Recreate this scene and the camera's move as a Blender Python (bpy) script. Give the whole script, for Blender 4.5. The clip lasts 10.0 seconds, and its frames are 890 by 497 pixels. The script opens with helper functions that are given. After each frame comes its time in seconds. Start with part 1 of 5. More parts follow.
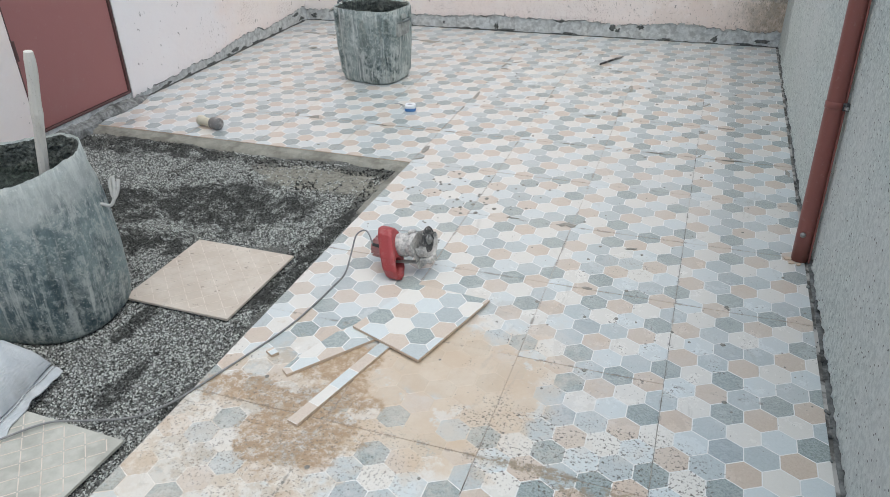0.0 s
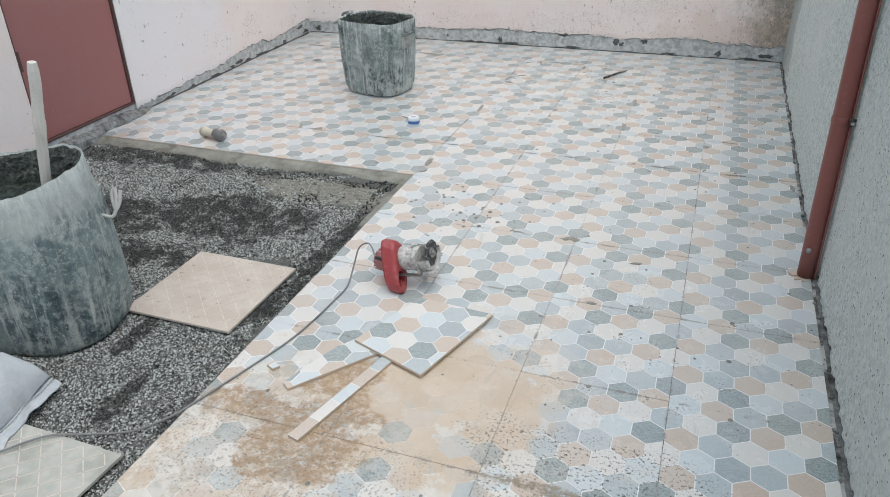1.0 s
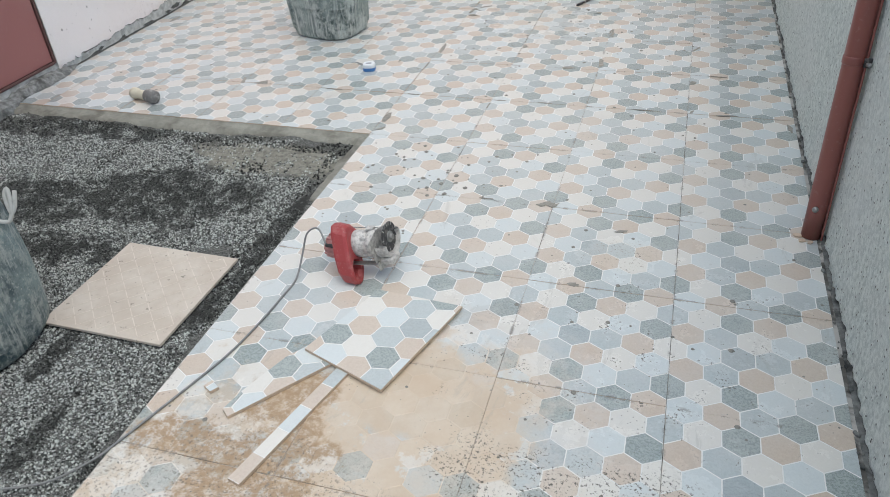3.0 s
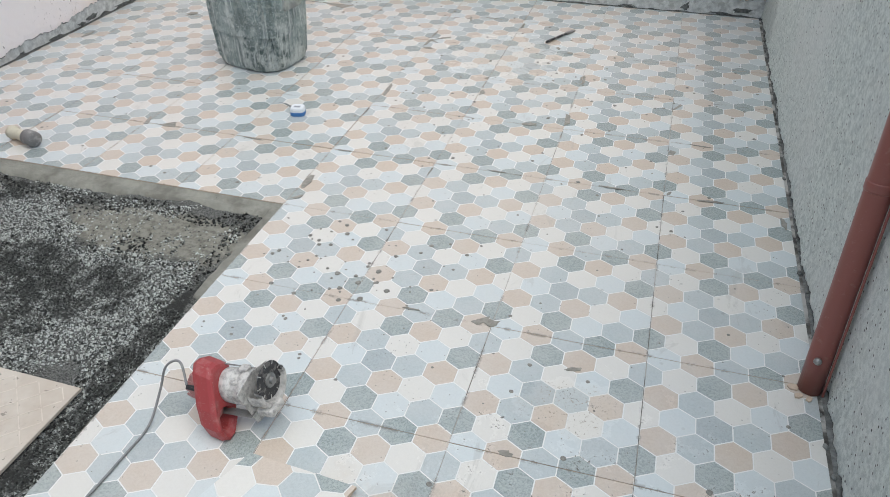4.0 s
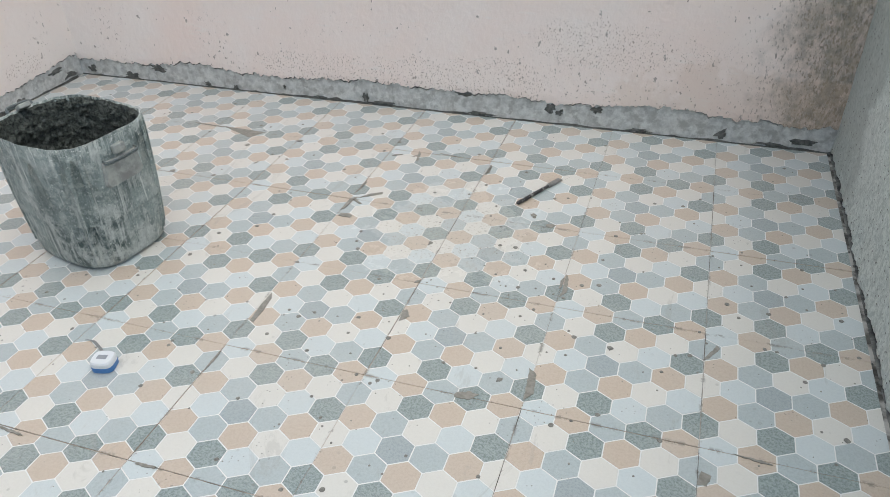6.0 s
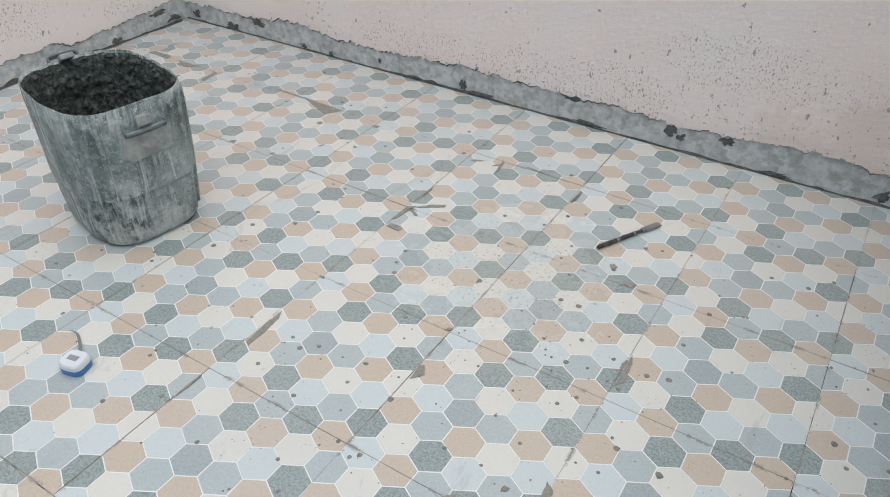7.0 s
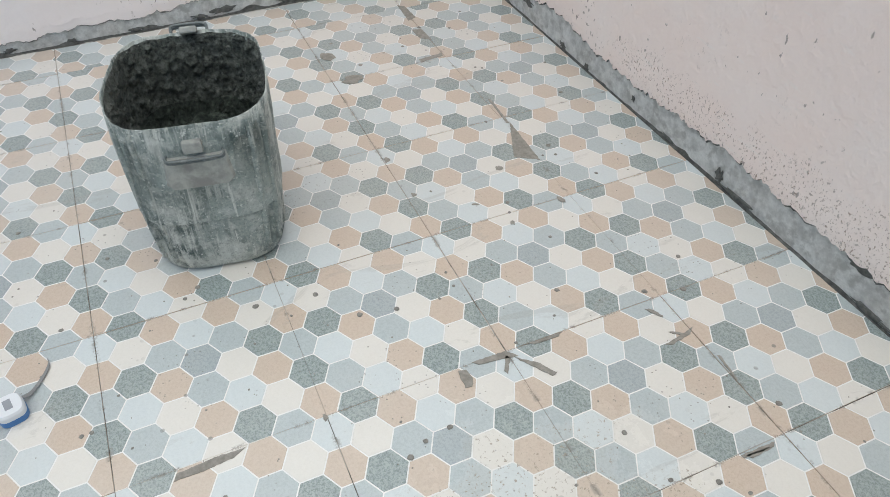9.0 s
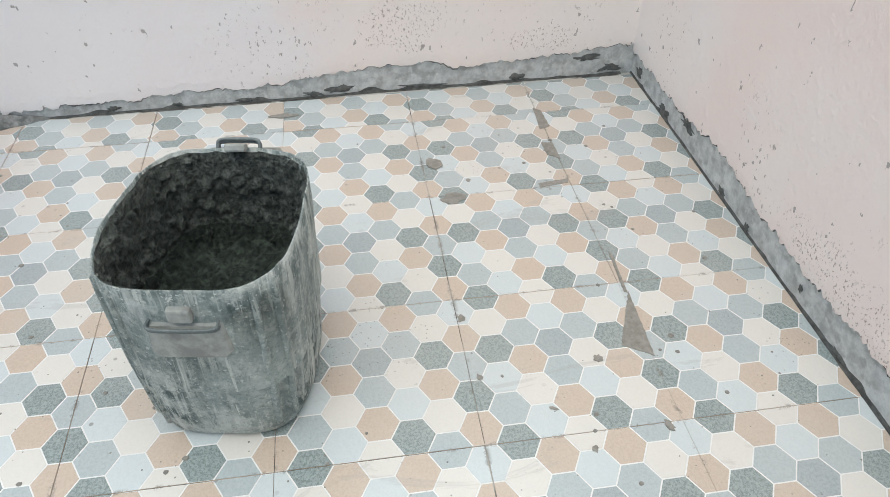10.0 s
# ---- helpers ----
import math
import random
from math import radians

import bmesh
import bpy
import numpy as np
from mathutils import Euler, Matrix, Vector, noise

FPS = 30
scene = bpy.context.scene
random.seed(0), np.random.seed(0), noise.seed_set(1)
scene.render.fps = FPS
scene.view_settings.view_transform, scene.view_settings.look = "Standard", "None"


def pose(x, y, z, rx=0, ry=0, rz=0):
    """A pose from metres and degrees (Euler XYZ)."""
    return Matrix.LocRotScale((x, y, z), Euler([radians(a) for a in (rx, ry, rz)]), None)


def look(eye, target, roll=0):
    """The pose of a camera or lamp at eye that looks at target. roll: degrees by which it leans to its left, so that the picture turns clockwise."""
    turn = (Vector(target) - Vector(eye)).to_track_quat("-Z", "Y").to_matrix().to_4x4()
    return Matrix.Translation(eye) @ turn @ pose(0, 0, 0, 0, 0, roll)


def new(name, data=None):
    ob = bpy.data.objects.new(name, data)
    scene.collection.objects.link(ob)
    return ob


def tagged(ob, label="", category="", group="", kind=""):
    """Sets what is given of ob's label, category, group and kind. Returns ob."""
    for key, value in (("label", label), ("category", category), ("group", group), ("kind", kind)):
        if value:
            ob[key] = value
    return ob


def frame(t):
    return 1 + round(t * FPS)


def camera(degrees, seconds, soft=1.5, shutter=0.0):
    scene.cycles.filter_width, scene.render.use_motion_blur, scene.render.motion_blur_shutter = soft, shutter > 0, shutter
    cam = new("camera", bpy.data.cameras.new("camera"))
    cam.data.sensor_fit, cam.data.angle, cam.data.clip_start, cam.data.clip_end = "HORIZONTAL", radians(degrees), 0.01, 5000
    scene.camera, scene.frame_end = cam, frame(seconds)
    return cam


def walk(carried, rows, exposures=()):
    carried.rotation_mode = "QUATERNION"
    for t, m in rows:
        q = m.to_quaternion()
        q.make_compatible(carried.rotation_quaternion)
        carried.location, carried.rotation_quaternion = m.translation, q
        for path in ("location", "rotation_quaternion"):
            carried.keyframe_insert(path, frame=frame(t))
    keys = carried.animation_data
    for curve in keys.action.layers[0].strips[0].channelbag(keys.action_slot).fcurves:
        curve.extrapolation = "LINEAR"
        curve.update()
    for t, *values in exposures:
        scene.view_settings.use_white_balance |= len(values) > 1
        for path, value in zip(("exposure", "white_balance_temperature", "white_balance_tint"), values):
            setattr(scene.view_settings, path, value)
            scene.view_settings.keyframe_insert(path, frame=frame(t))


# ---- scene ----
cam = camera(62.1, 10.0, soft=0.6)
PATH = [
    (0, (-0.019, -2.821, 1.31), (-0.612, -1.193, 0.311), -1.5),
    (0.5, (-0.028, -2.808, 1.307), (-0.63, -1.178, 0.316), -1.3),
    (1, (-0.029, -2.807, 1.306), (-0.631, -1.166, 0.336), -1.2),
    (1.5, (-0.029, -2.807, 1.31), (-0.636, -1.159, 0.353), -1.1),
    (2, (-0.053, -2.777, 1.292), (-0.663, -1.143, 0.314), -0.5),
    (2.2, (-0.081, -2.718, 1.289), (-0.717, -1.147, 0.227), 0.4),
    (3.3, (-0.084, -2.304, 1.306), (-0.589, -0.745, 0.16), -4.5),
    (3.5, (-0.067, -2.169, 1.317), (-0.658, -0.615, 0.204), -5.0),
    (3.8, (-0.082, -1.962, 1.295), (-0.565, -0.386, 0.161), -1.1),
    (4, (-0.101, -1.835, 1.294), (-0.564, -0.274, 0.132), -0.2),
    (4.3, (-0.163, -1.599, 1.309), (-0.589, -0.045, 0.124), -0.1),
    (4.5, (-0.17, -1.471, 1.306), (-0.589, 0.109, 0.153), -1.8),
    (5, (-0.148, -1.091, 1.304), (-0.726, 0.446, 0.161), -3.7),
    (5.5, (-0.13, -0.734, 1.288), (-0.763, 0.772, 0.135), -2.3),
    (6, (-0.152, -0.414, 1.285), (-0.7, 1.153, 0.17), -1.9),
    (6.2, (-0.165, -0.289, 1.299), (-0.755, 1.258, 0.177), -2.8),
    (7.3, (-0.104, 0.232, 1.217), (-0.978, 1.492, -0.067), 1.1),
    (7.5, (-0.142, 0.365, 1.218), (-0.918, 1.562, -0.184), 2.6),
    (8, (-0.209, 0.597, 1.227), (-1.084, 1.72, -0.177), 2.2),
    (8.3, (-0.207, 0.758, 1.238), (-1.246, 1.754, -0.151), 0.8),
    (8.5, (-0.241, 0.85, 1.245), (-1.362, 1.773, -0.13), 2.2),
    (9, (-0.347, 1.062, 1.246), (-1.667, 1.668, -0.128), 0.6),
    (9.2, (-0.452, 1.135, 1.218), (-1.783, 1.728, -0.152), 5.0),
    (9.5, (-0.573, 1.234, 1.237), (-1.977, 1.701, -0.11), 4.2),
    (10, (-0.793, 1.399, 1.218), (-2.288, 1.626, -0.091), 0.1),
]
walk(cam, [(t, look(e, a, r)) for t, e, a, r in PATH],
     exposures=[(0.0, 0.13, 6610, 5), (3.5, 0.10, 6610, 5), (4.5, 0.10, 6620, 5), (5.0, -0.01, 6640, 5), (6.1, -0.02, 6640, 4), (7.5, -0.11, 6560, 5), (9.0, -0.04, 6640, 4), (9.5, 0.10, 6640, 4), (10.0, 0.2, 6640, 3)])

# ---- light: open terrace under an overcast sky ----
world = bpy.data.worlds.new("sky")
scene.world = world
world.use_nodes = True
wn = world.node_tree.nodes
sky = wn.new("ShaderNodeTexSky")
sky.sky_type = "NISHITA"
sky.sun_disc = False
sky.sun_elevation = radians(66)
sky.sun_rotation = radians(110)
sky.air_density, sky.dust_density, sky.ozone_density = 1.0, 2.0, 1.0
world.node_tree.links.new(sky.outputs[0], wn["Background"].inputs[0])
wn["Background"].inputs[1].default_value = 0.14
sun = new("sun", bpy.data.lights.new("sun", "SUN"))
sun.data.energy, sun.data.angle, sun.data.color = 1.7, radians(80), (1.0, 0.985, 0.96)
sun.matrix_world = look((-0.45, -0.75, 5.0), (-0.5, 0.0, 0))


# ---- material helpers ----
class Nodes:
    """Short names for building a node material."""

    def __init__(self, name, rough=0.7, metal=0.0):
        self.mat = bpy.data.materials.new(name)
        self.mat.use_nodes = True
        self.t = self.mat.node_tree
        self.b = self.t.nodes["Principled BSDF"]
        self.b.inputs["Roughness"].default_value = rough
        self.b.inputs["Metallic"].default_value = metal
        self.p = self.t.nodes.new("ShaderNodeNewGeometry").outputs["Position"]

    def link(self, a, b):
        if isinstance(a, (int, float)):
            b.default_value = a
        elif isinstance(a, tuple):
            b.default_value = (*a, 1.0)[:4] if len(b.default_value) == 4 else a
        else:
            self.t.links.new(a, b)

    def local(self):
        self.p = self.t.nodes.new("ShaderNodeTexCoord").outputs["Object"]
        return self

    def scaled(self, sx, sy, sz):
        n = self.t.nodes.new("ShaderNodeMapping")
        self.link(self.p, n.inputs["Vector"])
        n.inputs["Scale"].default_value = (sx, sy, sz)
        return n.outputs[0]

    def noise(self, scale, detail=4.0, rough=0.55, vec=None, bend=0.0):
        n = self.t.nodes.new("ShaderNodeTexNoise")
        self.link(vec or self.p, n.inputs["Vector"])
        n.inputs["Scale"].default_value, n.inputs["Detail"].default_value = scale, detail
        n.inputs["Roughness"].default_value, n.inputs["Distortion"].default_value = rough, bend
        return n.outputs[0]

    def cells(self, scale, vec=None, out="Distance", chance=1.0):
        n = self.t.nodes.new("ShaderNodeTexVoronoi")
        self.link(vec or self.p, n.inputs["Vector"])
        n.inputs["Scale"].default_value, n.inputs["Randomness"].default_value = scale, chance
        return n.outputs[out]

    def ramp(self, v, lo, hi, a=0.0, b=1.0):
        n = self.t.nodes.new("ShaderNodeMapRange")
        n.interpolation_type = "SMOOTHSTEP"
        self.link(v, n.inputs["Value"])
        n.inputs["From Min"].default_value, n.inputs["From Max"].default_value = lo, hi
        n.inputs["To Min"].default_value, n.inputs["To Max"].default_value = a, b
        return n.outputs[0]

    def math(self, op, a, b=0.0):
        n = self.t.nodes.new("ShaderNodeMath")
        n.operation = op
        self.link(a, n.inputs[0])
        self.link(b, n.inputs[1])
        return n.outputs[0]

    def mix(self, f, a, b, kind="MIX"):
        n = self.t.nodes.new("ShaderNodeMix")
        n.data_type, n.blend_type = "RGBA", kind
        self.link(f, n.inputs[0])
        self.link(a, n.inputs[6])
        self.link(b, n.inputs[7])
        return n.outputs[2]

    def near(self, x, y, z, sx, sy, sz, wob=0.25, scale=4.0):
        """1 inside an uneven blot round a place of the world, 0 outside."""
        d = self.t.nodes.new("ShaderNodeVectorMath")
        d.operation = "SUBTRACT"
        self.link(self.t.nodes.new("ShaderNodeNewGeometry").outputs["Position"], d.inputs[0])
        d.inputs[1].default_value = (x, y, z)
        m = self.t.nodes.new("ShaderNodeVectorMath")
        m.operation = "MULTIPLY"
        self.link(d.outputs[0], m.inputs[0])
        m.inputs[1].default_value = (1 / sx, 1 / sy, 1 / sz)
        ln = self.t.nodes.new("ShaderNodeVectorMath")
        ln.operation = "LENGTH"
        self.link(m.outputs[0], ln.inputs[0])
        r = self.math("ADD", ln.outputs["Value"], self.math("MULTIPLY", self.math("SUBTRACT", self.noise(scale, 6, 0.65), 0.5), wob * 6))
        return self.ramp(r, 0.72, 1.06, 1.0, 0.0)

    def chance(self):
        return self.t.nodes.new("ShaderNodeObjectInfo").outputs["Random"]

    def island(self):
        return self.t.nodes.new("ShaderNodeNewGeometry").outputs["Random Per Island"]

    def bump(self, h, dist, strength=1.0):
        n = self.t.nodes.new("ShaderNodeBump")
        n.inputs["Strength"].default_value, n.inputs["Distance"].default_value = strength, dist
        self.link(h, n.inputs["Height"])
        self.link(n.outputs[0], self.b.inputs["Normal"])
        return self

    def done(self, colour, rough=None):
        self.link(colour, self.b.inputs["Base Color"])
        if rough is not None:
            self.link(rough, self.b.inputs["Roughness"])
        return self.mat


def grimy_floor(k, colour, rough):
    """Cement haze, drips, mud and splashes that lie over tiles, joints and all."""
    haze = k.ramp(k.noise(2.3, 5, 0.6), 0.44, 0.70, 0.04, 0.24)
    c = k.mix(haze, colour, (0.62, 0.61, 0.57))
    # pale cutting dust settled on the half nearer the cutter
    dust = k.near(-0.45, -0.55, 0, 1.15, 1.05, 1, 0.14, 2.5)
    dust = k.math("MULTIPLY", dust, k.ramp(k.noise(6.0, 6, 0.7), 0.30, 0.70, 0.06, 0.30))
    c = k.mix(dust, c, (0.70, 0.69, 0.66))
    # small cement drips, thicker in places
    spots = k.cells(26.0)
    where = k.ramp(k.noise(1.7, 3), 0.50, 0.68)
    drip = k.math("MULTIPLY", k.ramp(spots, 0.10, 0.15, 1.0, 0.0), where)
    drip = k.math("MULTIPLY", drip, k.ramp(k.noise(9.0, 2), 0.47, 0.55))
    c = k.mix(k.math("MULTIPLY", drip, 0.75), c, (0.20, 0.20, 0.18))
    # pale mortar veil with crumbs where tiles were walked on
    veil = k.math("MAXIMUM", k.near(-0.80, 1.50, 0, 0.24, 0.26, 1, 0.50, 12.0), k.near(-0.15, -0.62, 0, 0.13, 0.09, 1, 0.40, 9.0))
    crumbs = k.ramp(k.noise(110, 5, 0.75), 0.58, 0.62)
    c = k.mix(k.math("MULTIPLY", veil, 0.10), c, (0.56, 0.53, 0.44))
    c = k.mix(k.math("MULTIPLY", k.math("MULTIPLY", veil, crumbs), 0.8), c, (0.30, 0.255, 0.19))
    # thin pale slurry dried over the tiles nearest the work
    wash = k.math("MAXIMUM", k.near(-0.85, -1.78, 0, 0.50, 0.42, 1, 0.22, 5.0), k.near(-0.42, -1.30, 0, 0.40, 0.36, 1, 0.30, 5.0))
    c = k.mix(k.math("MULTIPLY", wash, k.ramp(k.noise(19, 6, 0.75), 0.38, 0.64, 0.06, 0.48)), c, k.mix(k.ramp(k.noise(5, 4), 0.4, 0.6), (0.66, 0.60, 0.52), (0.64, 0.64, 0.63)))
    # ochre slurry round the cutting place
    film = k.near(-0.604, -1.373, 0, 0.37, 0.33, 1, 0.22, 7.0)
    film2 = k.near(-0.998, -1.754, 0, 0.36, 0.42, 1, 0.42, 9.0)
    # the film broke off some hexagons and in flakes
    bare = k.math("MULTIPLY", k.ramp(k.island(), 0.66, 0.70, 1.0, 0.35), k.ramp(k.noise(13, 7, 0.7), 0.40, 0.46, 0.35, 1.0))
    c = k.mix(k.math("MULTIPLY", k.math("MULTIPLY", film, 0.84), k.math("MAXIMUM", bare, k.near(-0.575, -1.293, 0, 0.24, 0.17, 1, 0.2, 6.0))), c, k.mix(k.ramp(k.noise(9, 5, 0.7), 0.35, 0.7), (0.60, 0.465, 0.325), (0.66, 0.55, 0.42)))
    c = k.mix(k.math("MULTIPLY", k.math("MULTIPLY", film2, bare), 0.62), c, k.mix(k.ramp(k.noise(16, 6, 0.7), 0.45, 0.56), (0.56, 0.45, 0.32), (0.72, 0.66, 0.57)))
    dark = k.near(-0.838, -1.636, 0, 0.16, 0.19, 1, 0.42, 11.0)
    dark2 = k.math("MAXIMUM", k.near(-1.05, -1.555, 0, 0.15, 0.07, 1, 0.42, 11.0), k.near(-0.857, -1.393, 0, 0.12, 0.12, 1, 0.40, 11.0))
    dark = k.math("MULTIPLY", k.math("MAXIMUM", dark, dark2), k.ramp(k.noise(42, 7, 0.8), 0.38, 0.56, 0.22, 0.92))
    c = k.mix(dark, c, (0.37, 0.245, 0.13))
    # dark sand grains thrown over the near tiles
    sand = k.math("MAXIMUM", k.near(-0.15, -1.54, 0, 0.34, 0.20, 1, 0.36, 6.0), k.math("MULTIPLY", k.near(-0.898, -1.715, 0, 0.44, 0.26, 1, 0.30, 6.0), 0.6))
    sand = k.math("MAXIMUM", sand, k.math("MULTIPLY", k.near(-0.12, -1.00, 0, 0.50, 0.40, 1, 0.45, 5.0), k.ramp(k.noise(11, 5, 0.75), 0.54, 0.60)))
    dots = k.math("MULTIPLY", k.ramp(k.noise(120, 4, 0.75), 0.555, 0.595), k.ramp(k.noise(17, 5, 0.75), 0.38, 0.50))
    dots = k.math("MAXIMUM", dots, k.math("MULTIPLY", k.ramp(k.cells(68), 0.18, 0.25, 1, 0), k.ramp(k.noise(24, 4, 0.75), 0.49, 0.54)))
    c = k.mix(k.math("MULTIPLY", k.math("MULTIPLY", sand, dots), 0.95), c, (0.10, 0.09, 0.072))
    stray = k.math("MULTIPLY", k.ramp(k.cells(75), 0.10, 0.17, 1, 0), k.ramp(k.noise(4.5, 4), 0.53, 0.60))
    c = k.mix(k.math("MULTIPLY", stray, 0.65), c, (0.22, 0.215, 0.19))
    mud = k.math("MAXIMUM", k.near(-0.27, -1.600, 0, 0.16, 0.022, 1, 0.35, 9.0), k.near(0.02, -1.66, 0, 0.22, 0.055, 1, 0.50, 14.0))
    c = k.mix(k.math("MULTIPLY", mud, k.ramp(k.noise(48, 7, 0.85), 0.42, 0.54, 0.05, 0.9)), c, (0.29, 0.23, 0.15))
    # grime rubbed into the joints
    sep = k.t.nodes.new("ShaderNodeSeparateXYZ")
    k.link(k.p, sep.inputs[0])
    jx, jy = k.math("PINGPONG", sep.outputs["X"], 0.2), k.math("PINGPONG", sep.outputs["Y"], 0.2)
    rub = k.math("MAXIMUM", k.ramp(jx, 0.001, 0.008, 1, 0), k.ramp(jy, 0.001, 0.010, 1, 0))
    rub = k.math("MULTIPLY", rub, k.ramp(k.noise(17, 7, 0.8), 0.53, 0.58))
    c = k.mix(k.math("MULTIPLY", rub, 0.65), c, (0.19, 0.18, 0.155))
    scuff = k.ramp(k.noise(7, 6, 0.75, k.scaled(1, 0.35, 1), 1.0), 0.60, 0.66)
    c = k.mix(k.math("MULTIPLY", scuff, 0.22), c, (0.33, 0.32, 0.29))
    k.b.inputs["Sheen Weight"].default_value = 0.80
    k.b.inputs["Coat Weight"].default_value = 1.0
    k.b.inputs["Coat Roughness"].default_value = 0.25
    k.b.inputs["Sheen Roughness"].default_value = 0.40
    r = k.math("ADD", rough, k.math("MULTIPLY", k.math("MAXIMUM", k.math("MAXIMUM", film, sand), veil), 0.3))
    return k.done(c, r)


def hex_material(name, rgb, dark_rgb, grain, clean=False):
    k = Nodes(name, 0.35)
    g = k.noise(170, 4, 0.85)
    g2 = k.noise(90, 5, 0.75)
    c = k.mix(k.math("MULTIPLY", k.ramp(g, 0.47, 0.58), 1.5 * grain), rgb, dark_rgb)
    c = k.mix(k.ramp(g2, 0.35, 0.75, 0.0, 0.25 + 0.4 * grain), c, dark_rgb)
    c = k.mix(k.ramp(k.chance(), 0, 1, 0.0, 0.07), c, (0.5, 0.5, 0.47))
    k.bump(g2, 0.0003, 0.6)
    return k.done(k.mix(0.22, c, (0.74, 0.73, 0.71)), 0.26) if clean else grimy_floor(k, c, 0.26)


GLAZES = {
    "o": ("peach_glaze", (0.625, 0.52, 0.42), (0.52, 0.41, 0.315), 0.36),
    "w": ("cream_glaze", (0.77, 0.75, 0.695), (0.69, 0.67, 0.61), 0.20),
    "l": ("pale_blue_glaze", (0.64, 0.705, 0.715), (0.55, 0.615, 0.625), 0.28),
    "b": ("blue_grey_glaze", (0.485, 0.55, 0.56), (0.37, 0.43, 0.44), 0.40),
    "m": ("slate_glaze", (0.40, 0.46, 0.475), (0.28, 0.33, 0.345), 0.45),
    "d": ("teal_grey_glaze", (0.345, 0.41, 0.40), (0.155, 0.205, 0.20), 0.60),
}
HEX = {c: hex_material(*g) for c, g in GLAZES.items()}
HEX_CLEAN = {c: hex_material("clean_" + g[0], *g[1:], clean=True) for c, g in GLAZES.items()}
k = Nodes("white_line_glaze", 0.4)
LINE = grimy_floor(k, k.mix(k.ramp(k.noise(60), 0.4, 0.7, 0, 0.3), (0.82, 0.825, 0.80), (0.70, 0.70, 0.67)), 0.4)


def rough_mat(name, a, b, scale, rough=0.9, bump=0.002, c=None, cscale=2.0, bscale=None, local=False, detail=6, coat=(0.48, 0.66)):
    """A mineral or painted surface: two tones in fine grain, a third in large patches."""
    k = Nodes(name, rough)
    if local:
        k.local()
    n = k.noise(scale, detail, 0.65)
    col = k.mix(k.ramp(n, 0.3, 0.7), a, b)
    if c:
        col = k.mix(k.ramp(k.noise(cscale, 5, 0.6), *coat), col, c)
    k.bump(k.noise(bscale or scale, detail, 0.7), bump)
    return k.done(col)


MORTAR = rough_mat("joint_mortar", (0.040, 0.039, 0.035), (0.15, 0.145, 0.13), 14, 0.9, 0.002, (0.46, 0.45, 0.42), 7.5, coat=(0.44, 0.58))
CEMENT = rough_mat("skirting_cement", (0.50, 0.515, 0.50), (0.75, 0.765, 0.745), 34, 0.9, 0.008, (0.43, 0.44, 0.425), 26.0, 60)
BROKEN_AND_SHADE = rough_mat("broken_cement_and_edge_shade", (0.13, 0.135, 0.13), (0.36, 0.37, 0.36), 38, 0.92, 0.008, (0.07, 0.072, 0.068), 12.0, 60)
BED = rough_mat("smooth_mortar_bed", (0.25, 0.25, 0.215), (0.34, 0.335, 0.29), 26, 0.92, 0.004, (0.185, 0.18, 0.155), 7.0, 120)
CAKE = rough_mat("pale_cement_cake", (0.30, 0.315, 0.295), (0.43, 0.445, 0.415), 50, 0.85, 0.003, (0.25, 0.255, 0.24), 14.0)
DRIP = rough_mat("cement_drip", (0.17, 0.165, 0.15), (0.29, 0.28, 0.25), 90, 0.85, 0.001)
SMEAR = rough_mat("cement_smear", (0.22, 0.21, 0.185), (0.33, 0.315, 0.28), 70, 0.85, 0.0012)
TILE_BODY = rough_mat("tile_biscuit", (0.52, 0.41, 0.31), (0.62, 0.50, 0.39), 90, 0.85, 0.0006)
WET = rough_mat("wet_mortar", (0.010, 0.016, 0.013), (0.075, 0.095, 0.08), 110, 0.40, 0.022, (0.12, 0.15, 0.125), 60.0, 95)
CRUST = rough_mat("half_dry_mortar_crust", (0.026, 0.034, 0.030), (0.19, 0.215, 0.19), 120, 0.5, 0.026, (0.25, 0.275, 0.245), 55.0, 90)


